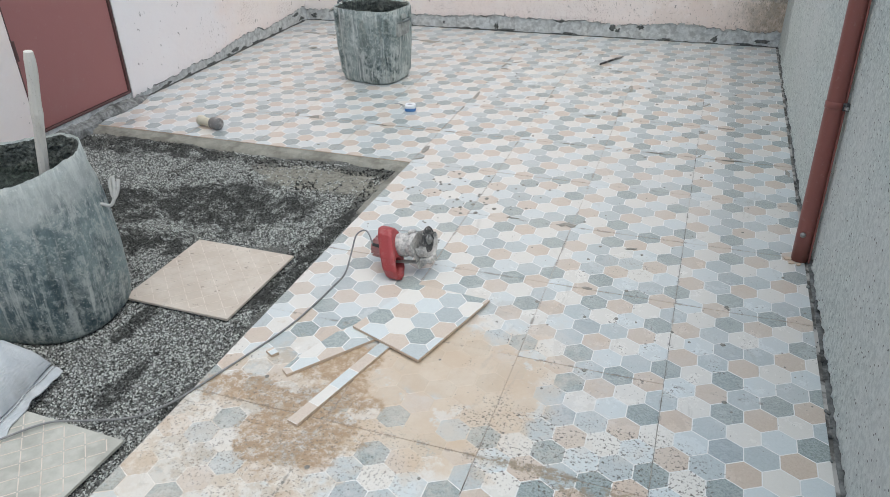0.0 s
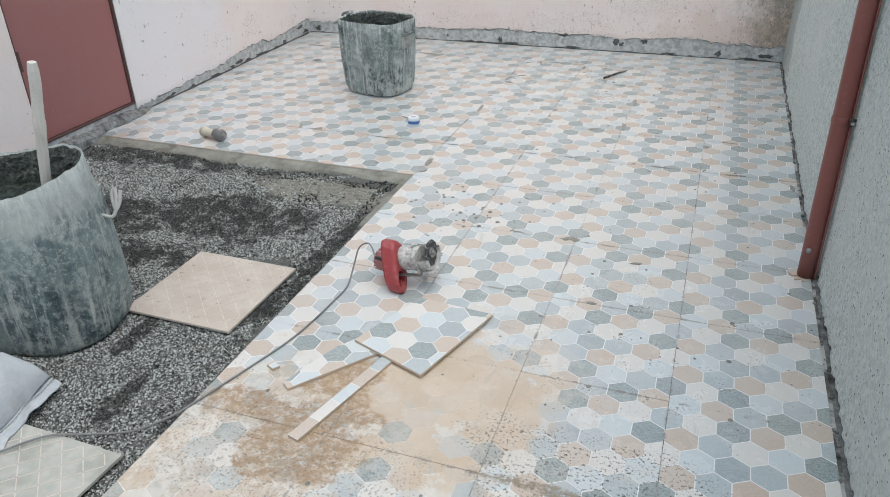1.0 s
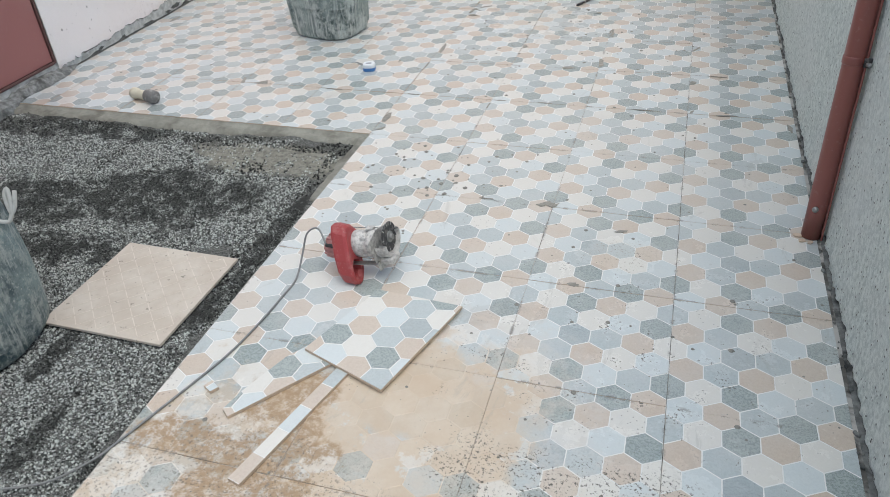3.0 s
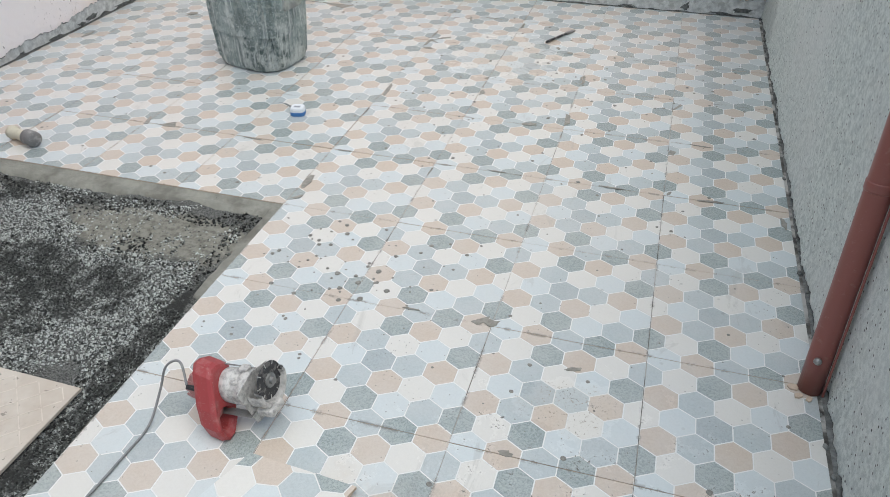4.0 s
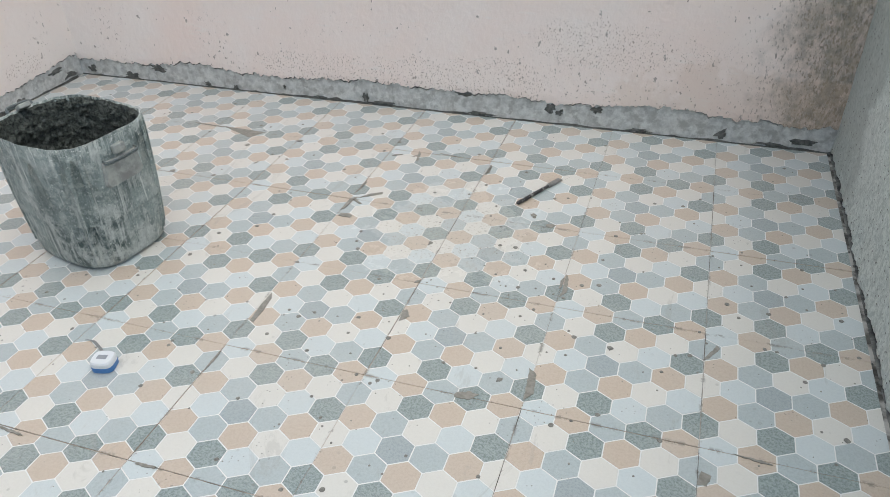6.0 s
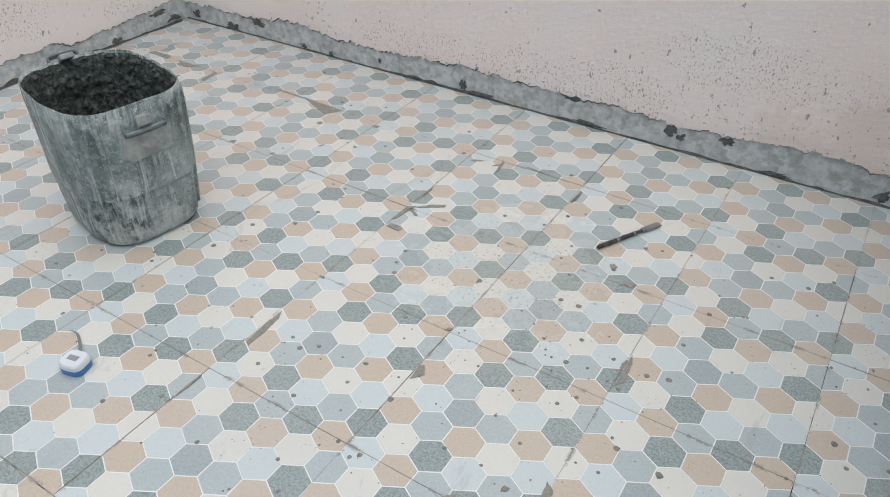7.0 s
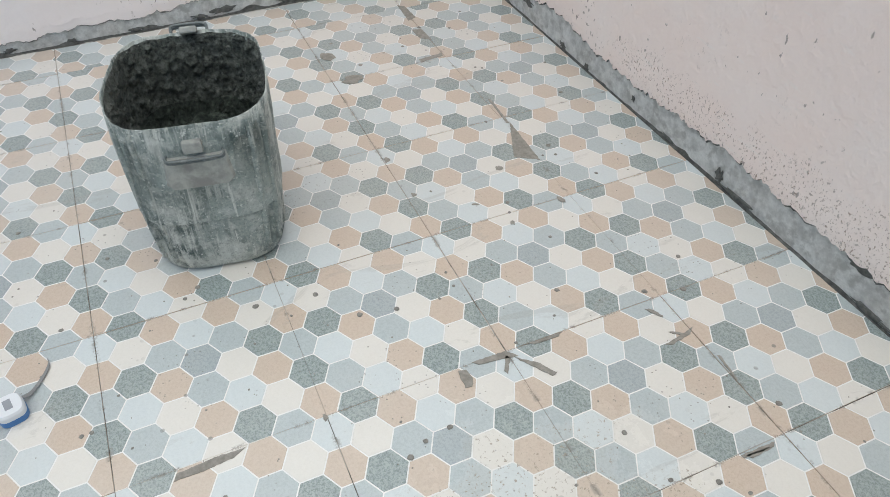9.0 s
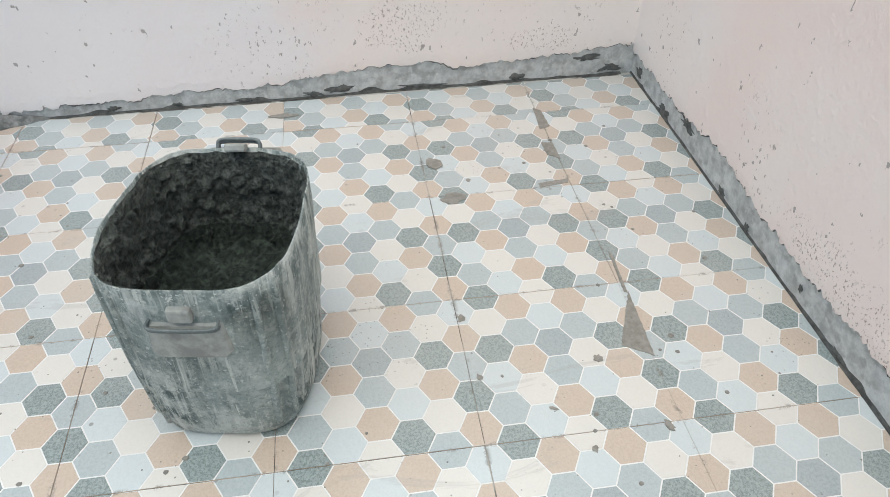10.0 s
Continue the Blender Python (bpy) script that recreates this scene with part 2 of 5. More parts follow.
def painted_wall():
    """Faded pink distemper: cool near the door, chalky, chipped and stained towards the far corner."""
    k = Nodes("pink_limewash", 0.92)
    c = k.mix(k.ramp(k.noise(1.4, 4, 0.6), 0.35, 0.7), (0.94, 0.80, 0.735), (0.94, 0.86, 0.81))
    c = k.mix(k.ramp(k.noise(0.8, 3), 0.5, 0.7, 0, 0.35), c, (0.92, 0.88, 0.84))
    c = k.mix(k.math("MULTIPLY", k.near(-3.0, 0.55, 0.6, 0.5, 0.9, 1.2, 0.15, 2), 0.6), c, (0.91, 0.90, 0.91))
    stre = k.noise(9, 5, 0.7, k.scaled(1, 1, 5))
    c = k.mix(k.ramp(stre, 0.58, 0.72, 0, 0.35), c, (0.91, 0.88, 0.84))
    # chips in the paint, dense over the skirting and at the far end
    z = k.t.nodes.new("ShaderNodeSeparateXYZ")
    k.link(k.p, z.inputs[0])
    low = k.ramp(z.outputs["Z"], 0.10, 0.50, 1.0, 0.0)
    patch = k.ramp(k.noise(2.6, 3), 0.50, 0.66)
    chips = k.ramp(k.noise(85, 3, 0.6, k.scaled(1, 1, 0.7)), 0.63, 0.66)
    dense = k.math("MULTIPLY", chips, k.math("MULTIPLY", low, patch))
    c = k.mix(k.math("MULTIPLY", dense, 0.8), c, (0.24, 0.19, 0.155))
    stray = k.math("MULTIPLY", k.ramp(k.noise(40, 3, 0.55, k.scaled(1, 1, 0.6)), 0.685, 0.705), 0.7)
    c = k.mix(stray, c, (0.26, 0.23, 0.20))
    # damp scraping by the grey wall, with pits that run down it, thinning away along the wall
    spots = k.near(-2.99, 1.60, 0.23, 0.4, 0.15, 0.10, 0.3, 9.0)
    for at in ((-2.99, 2.06, 0.15, 0.4, 0.12, 0.05), (-1.70, 2.36, 0.15, 0.30, 0.4, 0.08), (-0.90, 2.36, 0.18, 0.34, 0.4, 0.09), (-0.45, 2.36, 0.34, 0.40, 0.4, 0.10), (-1.2, 2.36, 0.16, 0.3, 0.4, 0.08)):
        spots = k.math("MAXIMUM", spots, k.near(*at, 0.3, 9.0))
    fleck = k.ramp(k.noise(150, 5, 0.7, k.scaled(1, 1, 0.7)), 0.575, 0.61)
    c = k.mix(k.math("MULTIPLY", k.math("MULTIPLY", spots, fleck), 0.75), c, (0.30, 0.215, 0.165))
    far = k.math("MULTIPLY", k.ramp(z.outputs["X"], -0.35, 0.44), k.ramp(z.outputs["Y"], 2.30, 2.34))
    pit = k.noise(115, 5, 0.66, k.scaled(1, 1, 0.40))
    pit = k.ramp(k.math("ADD", pit, k.math("MULTIPLY", far, 0.15)), 0.685, 0.715)
    c = k.mix(k.math("MULTIPLY", k.math("MULTIPLY", pit, far), 0.85), c, (0.25, 0.195, 0.155))
    damp = k.math("MULTIPLY", k.ramp(k.math("ADD", z.outputs["X"], k.math("MULTIPLY", k.noise(6, 7, 0.75), 0.5)), 0.30, 0.56), k.ramp(z.outputs["Y"], 2.30, 2.34))
    damp = k.math("MULTIPLY", damp, k.ramp(k.noise(38, 6, 0.8, k.scaled(1, 1, 0.5)), 0.34, 0.56, 0.45, 1.0))
    c = k.mix(k.math("MULTIPLY", damp, 0.85), c, k.mix(k.ramp(k.noise(24, 5, 0.7), 0.4, 0.65), (0.37, 0.315, 0.24), (0.21, 0.205, 0.17)))
    warm = k.near(0.10, 2.36, 0.16, 0.55, 0.6, 0.14, 0.42, 9.0)
    c = k.mix(k.math("MULTIPLY", warm, 0.20), c, (0.60, 0.43, 0.30))
    k.bump(k.math("ADD", k.noise(30, 6, 0.6), k.noise(4, 2)), 0.007, 0.8)
    return k.done(c)


PINK = painted_wall()


def roughcast():
    k = Nodes("grey_roughcast", 0.95)
    f = k.noise(62, 6, 0.78)
    c = k.mix(k.ramp(f, 0.38, 0.62), (0.52, 0.58, 0.545), (0.785, 0.84, 0.795))
    c = k.mix(k.ramp(k.noise(1.8, 4), 0.4, 0.7, 0, 0.5), c, (0.75, 0.77, 0.745))
    # darker green-grey blot in the far corner; the pink wall darkens there too
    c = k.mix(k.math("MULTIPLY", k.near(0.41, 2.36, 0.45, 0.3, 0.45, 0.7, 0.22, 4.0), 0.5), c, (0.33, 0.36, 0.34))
    pits = k.math("MULTIPLY", k.ramp(k.cells(62), 0.13, 0.21, 1, 0), k.ramp(k.noise(30, 2), 0.44, 0.50))
    c = k.mix(k.math("MULTIPLY", pits, 0.95), c, (0.11, 0.115, 0.108))
    k.bump(k.math("SUBTRACT", f, k.math("MULTIPLY", pits, 0.5)), 0.007)
    return k.done(c)


ROUGHCAST = roughcast()


def paint(name, rgb, worn, rough=0.45, scale=14.0, amount=0.3, metal=0.0, bump=0.0005, lo=0.5, hi=0.75, stretch=(1, 1, 1), local=True):
    k = Nodes(name, rough, metal)
    if local:
        k.local()
    v = k.scaled(*stretch)
    n = k.noise(scale, 6, 0.65, v)
    c = k.mix(k.ramp(n, lo, hi, 0, amount), rgb, worn)
    c = k.mix(k.ramp(k.noise(scale * 7, 3, 0.7), 0.60, 0.72, 0, amount), c, worn)
    k.bump(n, bump)
    return k.done(c, k.ramp(n, 0.3, 0.8, rough - 0.1, rough + 0.2))


DOOR_RED = paint("oxide_red_door_paint", (0.36, 0.15, 0.14), (0.40, 0.24, 0.22), 0.5, 5, 0.25)
DOOR_BLUE = paint("worn_blue_door_paint", (0.055, 0.10, 0.13), (0.30, 0.37, 0.40), 0.55, 16, 0.6)
DOOR_CHALK = paint("chalky_frame_paint", (0.52, 0.55, 0.58), (0.70, 0.70, 0.70), 0.7, 12, 0.4)
DOOR_DARK = paint("door_frame_paint", (0.12, 0.06, 0.055), (0.22, 0.18, 0.17), 0.6, 12, 0.4)
PIPE_RED = paint("oxide_red_pipe", (0.25, 0.085, 0.07), (0.33, 0.19, 0.16), 0.42, 9, 0.35, stretch=(1, 1, 0.25))
STEEL = paint("dull_steel", (0.34, 0.34, 0.33), (0.18, 0.15, 0.13), 0.5, 30, 0.5, 0.8)
DARK_STEEL = paint("dark_dirty_steel", (0.045, 0.045, 0.048), (0.26, 0.25, 0.24), 0.5, 60, 0.7, 0.3, lo=0.50, hi=0.60, stretch=(1, 1, 1))
TOOL_RED = paint("dusty_red_plastic", (0.36, 0.055, 0.058), (0.46, 0.25, 0.24), 0.45, 22, 0.55)
TOOL_PALE_RED = paint("slurried_red_plastic", (0.42, 0.20, 0.19), (0.55, 0.46, 0.43), 0.65, 26, 0.8)
TOOL_GREY = paint("slurried_aluminium", (0.36, 0.355, 0.34), (0.66, 0.645, 0.615), 0.6, 75, 0.9, 0.15, 0.0015, 0.34, 0.60)
BLACK = paint("black_rubber", (0.03, 0.03, 0.032), (0.16, 0.155, 0.15), 0.6, 40, 0.4)
CABLE = paint("grey_cable", (0.22, 0.225, 0.225), (0.40, 0.40, 0.39), 0.6, 30, 0.6)
WOOD = paint("bleached_wood", (0.68, 0.65, 0.58), (0.40, 0.36, 0.30), 0.8, 26, 0.6, 0, 0.001, stretch=(1, 1, 0.12))
WOOD_TAN = paint("worn_tan_wood", (0.62, 0.58, 0.46), (0.42, 0.37, 0.28), 0.75, 30, 0.6, 0, 0.001)
RUBBER = paint("dusty_mallet_rubber", (0.20, 0.195, 0.19), (0.46, 0.45, 0.43), 0.8, 40, 0.85, 0, 0.001)
TAPE_WHITE = paint("white_case_plastic", (0.74, 0.77, 0.80), (0.60, 0.63, 0.66), 0.4, 40, 0.3)
TAPE_BLUE = paint("blue_case_plastic", (0.06, 0.20, 0.48), (0.12, 0.28, 0.52), 0.4, 40, 0.3)
ROPE = paint("dirty_white_cord", (0.52, 0.52, 0.49), (0.30, 0.30, 0.28), 0.85, 60, 0.6)


def can_plastic(name, base, pale, dark, drip_amount, blot, coat=0.0, mottle=0.3):
    """Plastic can, caked: pale cement drips run down it, darker wet blots between."""
    k = Nodes(name, 0.7).local()
    c = k.mix(k.ramp(k.noise(5, 5, 0.65), 0.35, 0.68), base, dark)
    streak = k.noise(24, 6, 0.7, k.scaled(1.0, 1.0, 0.10), 0.4)
    c = k.mix(k.ramp(streak, 0.50, 0.64, 0, drip_amount), c, pale)
    thin = k.noise(70, 3, 0.6, k.scaled(1, 1, 0.05))
    c = k.mix(k.ramp(thin, 0.62, 0.68, 0, drip_amount), c, pale)
    soak = k.noise(4.5, 6, 0.7, k.scaled(1.0, 1.0, 0.22), 0.5)
    c = k.mix(k.ramp(soak, 0.50, 0.62, 0, 0.38), c, dark)
    run = k.noise(46, 5, 0.7, k.scaled(1, 1, 0.07), 0.3)
    some = k.ramp(k.noise(5, 4, 0.6), 0.42, 0.60)
    c = k.mix(k.math("MULTIPLY", some, k.ramp(run, 0.52, 0.58, 0, drip_amount * 0.7)), c, pale)
    c = k.mix(k.math("MULTIPLY", some, k.ramp(run, 0.36, 0.43, 0.6, 0)), c, dark)
    film = k.noise(9, 6, 0.72)
    c = k.mix(k.ramp(film, 0.50, 0.64, 0, blot), c, pale)
    sp = k.math("MULTIPLY", k.ramp(k.cells(48), 0.12, 0.2, 1, 0), k.ramp(k.noise(7, 2), 0.5, 0.6))
    c = k.mix(k.math("MULTIPLY", sp, 0.7), c, pale)
    fine = k.noise(110, 5, 0.8)
    c = k.mix(k.ramp(fine, 0.52, 0.62, 0, 0.35), c, dark)
    mott = k.noise(38, 6, 0.75)
    c = k.mix(k.ramp(mott, 0.48, 0.62, 0, mottle), c, pale)
    z = k.t.nodes.new("ShaderNodeSeparateXYZ")
    k.link(k.p, z.inputs[0])
    top = k.ramp(k.math("ADD", z.outputs["Z"], k.math("MULTIPLY", k.noise(8, 5, 0.7), 0.3)), 0.50, 0.60, 0, coat)
    c = k.mix(top, c, pale)
    c = k.mix(k.ramp(k.noise(130, 3, 0.6), 0.62, 0.66, 0, 0.8), c, pale)
    k.bump(k.math("ADD", k.math("ADD", film, streak), k.math("MULTIPLY", k.math("ADD", fine, mott), 0.6)), 0.007)
    return k.done(c, k.ramp(film, 0.3, 0.7, 0.5, 0.85))


CAN_GREY = can_plastic("caked_grey_plastic", (0.38, 0.445, 0.425), (0.66, 0.70, 0.665), (0.045, 0.078, 0.076), 0.95, 0.7, 0.0, 0.4)
CAN_BLUE = can_plastic("caked_blue_plastic", (0.27, 0.35, 0.345), (0.58, 0.62, 0.585), (0.035, 0.068, 0.080), 0.85, 0.45, 0.65, 0.5)


def damp_patches(k):
    """Where the grit bed is still damp from the hose."""
    wet = k.near(-1.78, -0.58, 0, 0.40, 0.20, 1, 0.40, 7)
    for at in ((-2.22, -0.68, 0, 0.34, 0.19, 1), (-2.55, -0.15, 0, 0.45, 0.10, 1), (-1.26, -0.85, 0, 0.045, 0.45, 1), (-1.93, -0.93, 0, 0.24, 0.09, 1),
               (-1.58, -1.38, 0, 0.035, 0.11, 1), (-1.42, -1.62, 0, 0.035, 0.13, 1)):
        wet = k.math("MAXIMUM", wet, k.near(*at, 0.50, 9))
    wet = k.math("MULTIPLY", wet, k.ramp(k.noise(21, 6, 0.75), 0.38, 0.52, 0.25, 0.95))
    return k.math("MAXIMUM", wet, k.ramp(k.noise(5.5, 7, 0.76), 0.58, 0.66, 0.0, 0.85))


def gravel_mat():
    k = Nodes("dry_mix_grit", 0.92)
    g = k.island()
    dry = k.mix(k.ramp(g, 0.1, 1), (0.022, 0.025, 0.023), (0.60, 0.63, 0.60))
    damp = k.mix(k.ramp(g, 0, 1), (0.005, 0.006, 0.005), (0.085, 0.09, 0.084))
    return k.done(k.mix(damp_patches(k), dry, damp))


GRIT = gravel_mat()
k = Nodes("damp_crumbs", 0.9)
CRUMB = k.done(k.mix(k.ramp(k.island(), 0.2, 1.0), (0.010, 0.011, 0.010), (0.16, 0.165, 0.15)))
k = Nodes("grit_bed", 0.95)
_n = k.noise(260, 3, 0.8)
_c = k.mix(k.ramp(_n, 0.35, 0.65), (0.02, 0.021, 0.02), (0.24, 0.245, 0.23))
_wet = damp_patches(k)
_c = k.mix(k.math("MULTIPLY", _wet, 0.95), _c, (0.022, 0.023, 0.021))
_c = k.mix(k.near(-1.53, -0.24, 0, 0.38, 0.15, 1, 0.25, 8), _c, k.mix(k.ramp(k.noise(40, 5, 0.7), 0.4, 0.65), (0.30, 0.295, 0.25), (0.17, 0.165, 0.14)))
k.bump(k.noise(300, 3, 0.8), 0.004)
GRIT_BED = k.done(_c)
k = Nodes("tile_back", 0.85)
_c = k.mix(k.ramp(k.noise(7, 5, 0.65), 0.35, 0.7), (0.52, 0.455, 0.385), (0.60, 0.545, 0.475))
_c = k.mix(k.ramp(k.noise(30, 5, 0.7), 0.58, 0.68, 0, 0.35), _c, (0.40, 0.34, 0.28))
_c = k.mix(k.ramp(k.noise(55, 3, 0.6), 0.66, 0.69, 0, 0.75), _c, (0.22, 0.20, 0.17))
k.bump(k.noise(120, 4), 0.0006)
TILE_BACK = k.done(_c)
TILE_RIDGE = rough_mat("tile_back_ridge", (0.58, 0.51, 0.44), (0.68, 0.62, 0.55), 14, 0.85, 0.0005)


# ---- mesh helpers ----
def part(name, bm, mats, parent=None, label="", smooth=False, m=None):
    """Links a bmesh as one mesh object, under a thing where one is given."""
    me = bpy.data.meshes.new(name)
    bm.to_mesh(me)
    bm.free()
    for mat in mats if isinstance(mats, (list, tuple)) else (mats,):
        me.materials.append(mat)
    if smooth:
        me.polygons.foreach_set("use_smooth", [True] * len(me.polygons))
    ob = new(name, me)
    ob.parent = parent
    if m is not None:
        ob.matrix_basis = m
    if label:
        tagged(ob, label)
    return ob


def empty(name, m, label, category, group="", kind=""):
    ob = new(name)
    ob.empty_display_size = 0.05
    ob.matrix_basis = m
    return tagged(ob, label, category, group, kind)


def box(bm, x0, x1, y0, y1, z0, z1, bevel=0.0, m=None):
    r = bmesh.ops.create_cube(bm, size=1.0)
    vs = r["verts"]
    for v in vs:
        v.co = Vector((x0 + (v.co.x + 0.5) * (x1 - x0), y0 + (v.co.y + 0.5) * (y1 - y0), z0 + (v.co.z + 0.5) * (z1 - z0)))
    if bevel:
        es = list({e for v in vs for e in v.link_edges})
        r = bmesh.ops.bevel(bm, geom=es, offset=bevel, segments=2, affect="EDGES", profile=0.5)
        vs = list({v for f in r["faces"] for v in f.verts} | {v for v in vs if v.is_valid})
    if m is not None:
        bmesh.ops.transform(bm, matrix=m, verts=[v for v in vs if v.is_valid])
    return bm


def loft(bm, rings, closed=True, cap0=False, cap1=False):
    """Skins rings of points, each of the same length."""
    vs = [[bm.verts.new(p) for p in ring] for ring in rings]
    n = len(vs[0])
    for a, b in zip(vs, vs[1:]):
        for i in range(n if closed else n - 1):
            j = (i + 1) % n
            bm.faces.new((a[i], a[j], b[j], b[i]))
    if cap0:
        bm.faces.new(vs[0][::-1])
    if cap1:
        bm.faces.new(vs[-1])
    return vs


def tube(bm, pts, r, seg=8, caps=True):
    pts = [Vector(p) for p in pts]
    radii = r if isinstance(r, (list, tuple)) else [r] * len(pts)
    rings, up = [], Vector((0, 0, 1))
    for i, p in enumerate(pts):
        d = (pts[min(i + 1, len(pts) - 1)] - pts[max(i - 1, 0)]).normalized()
        if abs(d.dot(up)) > 0.95:
            up = Vector((1, 0, 0)) if abs(d.x) < 0.9 else Vector((0, 1, 0))
        u = d.cross(up).normalized()
        up = u.cross(d)
        rings.append([p + (u * math.cos(2 * math.pi * k / seg) + up * math.sin(2 * math.pi * k / seg)) * radii[i] for k in range(seg)])
    loft(bm, rings, True, caps, caps)
    bmesh.ops.recalc_face_normals(bm, faces=bm.faces[:])
    return bm


def turned(bm, profile, seg=24, axis="x", m=None):
    """A turned body: (distance along the axis, radius) pairs."""
    rings = []
    for d, r in profile:
        ring = []
        for i in range(seg):
            a = 2 * math.pi * i / seg
            p = Vector((d, r * math.cos(a), r * math.sin(a))) if axis == "x" else Vector((r * math.cos(a), r * math.sin(a), d))
            ring.append(m @ p if m is not None else p)
        rings.append(ring)
    loft(bm, rings, True, True, True)
    bmesh.ops.recalc_face_normals(bm, faces=bm.faces[:])
    return bm


def slab(bm, outline, z0, z1, mat_side=0, mat_top=0):
    """An upright prism over an outline of (x, y)."""
    lo = [bm.verts.new((x, y, z0)) for x, y in outline]
    hi = [bm.verts.new((x, y, z1)) for x, y in outline]
    n = len(lo)
    for i in range(n):
        bm.faces.new((lo[i], lo[(i + 1) % n], hi[(i + 1) % n], hi[i])).material_index = mat_side
    bm.faces.new(hi).material_index = mat_top
    bm.faces.new(lo[::-1]).material_index = mat_side
    return bm


def wave(x, seed, scale=1.0):
    return noise.noise(Vector((x * scale, seed * 7.31, 0.5)))


def smooth_line(pts, n):
    """A rounded line through places (Catmull-Rom), n steps a stretch."""
    p = [Vector(q) for q in pts]
    p = [2 * p[0] - p[1]] + p + [2 * p[-1] - p[-2]]
    out = []
    for i in range(1, len(p) - 2):
        for s in range(n):
            t = s / n
            out.append(0.5 * (2 * p[i] + (p[i + 1] - p[i - 1]) * t + (2 * p[i - 1] - 5 * p[i] + 4 * p[i + 1] - p[i + 2]) * t * t
                              + (3 * p[i] - p[i - 1] - 3 * p[i + 1] + p[i + 2]) * t ** 3))
    return out + [p[-2]]


# ---- the printed hexagon tile ----
T = 0.40
COLS, ROWS = 5, 6
PRINT = ["lobdo", "dwdlb", "obowl", "wlmbo", "obwld", "bwdow"]
HEX_SLOT = {c: i + 2 for i, c in enumerate(HEX)}
TILE_MATS = [TILE_BODY, LINE, *HEX.values()]
CLEAN_MATS = [TILE_BODY, rough_mat("clean_line_glaze", (0.78, 0.78, 0.75), (0.70, 0.70, 0.67), 50, 0.4, 0.0002), *HEX_CLEAN.values()]


def clip(poly, axis, at, keep_low):
    out = []
    for a, b in zip(poly, poly[1:] + poly[:1]):
        ina, inb = ((a[axis] <= at) == keep_low or a[axis] == at), ((b[axis] <= at) == keep_low or b[axis] == at)
        if ina:
            out.append(a)
        if ina != inb:
            f = (at - a[axis]) / (b[axis] - a[axis])
            out.append((a[0] + (b[0] - a[0]) * f, a[1] + (b[1] - a[1]) * f))
    return out


def clip_outline(poly, outline):
    """Clips a polygon by a convex outline that runs counter-clockwise."""
    for (ax, ay), (bx, by) in zip(outline, outline[1:] + outline[:1]):
        side = lambda p: (bx - ax) * (p[1] - ay) - (by - ay) * (p[0] - ax)
        out = []
        for p, q in zip(poly, poly[1:] + poly[:1]):
            sp, sq = side(p), side(q)
            if sp >= 0:
                out.append(p)
            if (sp >= 0) != (sq >= 0):
                f = sp / (sp - sq)
                out.append((p[0] + (q[0] - p[0]) * f, p[1] + (q[1] - p[1]) * f))
        poly = out
        if len(poly) < 3:
            return []
    return poly


def tile_mesh(name, outline, shift=(0, 0), thick=0.009, mats=TILE_MATS):
    """A tile of the given convex outline (in a whole tile's metres), its printed hexagons standing a hair above the white lines."""
    bm = bmesh.new()
    slab(bm, outline, -thick, -0.0004, 0, 1)
    w, h = T / COLS, T / ROWS
    gx, gy = w / 2 - 0.0014, 2 * h / 3 - 0.0016
    inner = outline
    for r in range(-1, 9):
        for c in range(-1, 8):
            cx = (c + (0.5 if r % 2 == 0 else 0.0)) * w + shift[0]
            cy = r * h + shift[1]
            a = h / 3 - 0.0008
            hexa = [(cx + gx, cy - a), (cx + gx, cy + a), (cx, cy + gy), (cx - gx, cy + a), (cx - gx, cy - a), (cx, cy - gy)]
            poly = clip_outline(hexa, inner)
            if len(poly) < 3:
                continue
            area = abs(sum(p[0] * q[1] - q[0] * p[1] for p, q in zip(poly, poly[1:] + poly[:1]))) / 2
            if area < 1e-5:
                continue
            slot = HEX_SLOT[PRINT[r % ROWS][c % COLS]]
            mx, my = sum(p[0] for p in poly) / len(poly), sum(p[1] for p in poly) / len(poly)
            hi = [bm.verts.new((mx + (x - mx) * 0.985, my + (y - my) * 0.985, 0.0)) for x, y in poly]
            lo = [bm.verts.new((x, y, -0.0004)) for x, y in poly]
            bm.faces.new(hi).material_index = slot
            for i in range(len(hi)):
                j = (i + 1) % len(hi)
                bm.faces.new((lo[i], lo[j], hi[j], hi[i])).material_index = slot
    me = bpy.data.meshes.new(name)
    bm.to_mesh(me)
    bm.free()
    for m in mats:
        me.materials.append(m)
    return me


# ---- setting ----
LEFT = pose(-2.986, 0, 0, 0, 0, 0.8)
RIGHT_X, BACK_Y, NEAR_Y, TOP, RIGHT_TOP = 0.410, 2.391, -4.6, 2.4, 1.2
PIT_X, PIT_Z = -1.2, -0.026

bm = bmesh.new()
box(bm, -3.4, 0.7, 0.006, 2.7, -0.30, -0.0022)
box(bm, PIT_X + 0.004, 0.7, NEAR_Y - 0.3, 0.006, -0.30, -0.0022)
floor = tagged(part("floor", bm, MORTAR), "terrace floor of hexagon printed ceramic tiles on mortar", "floor", kind="structure")

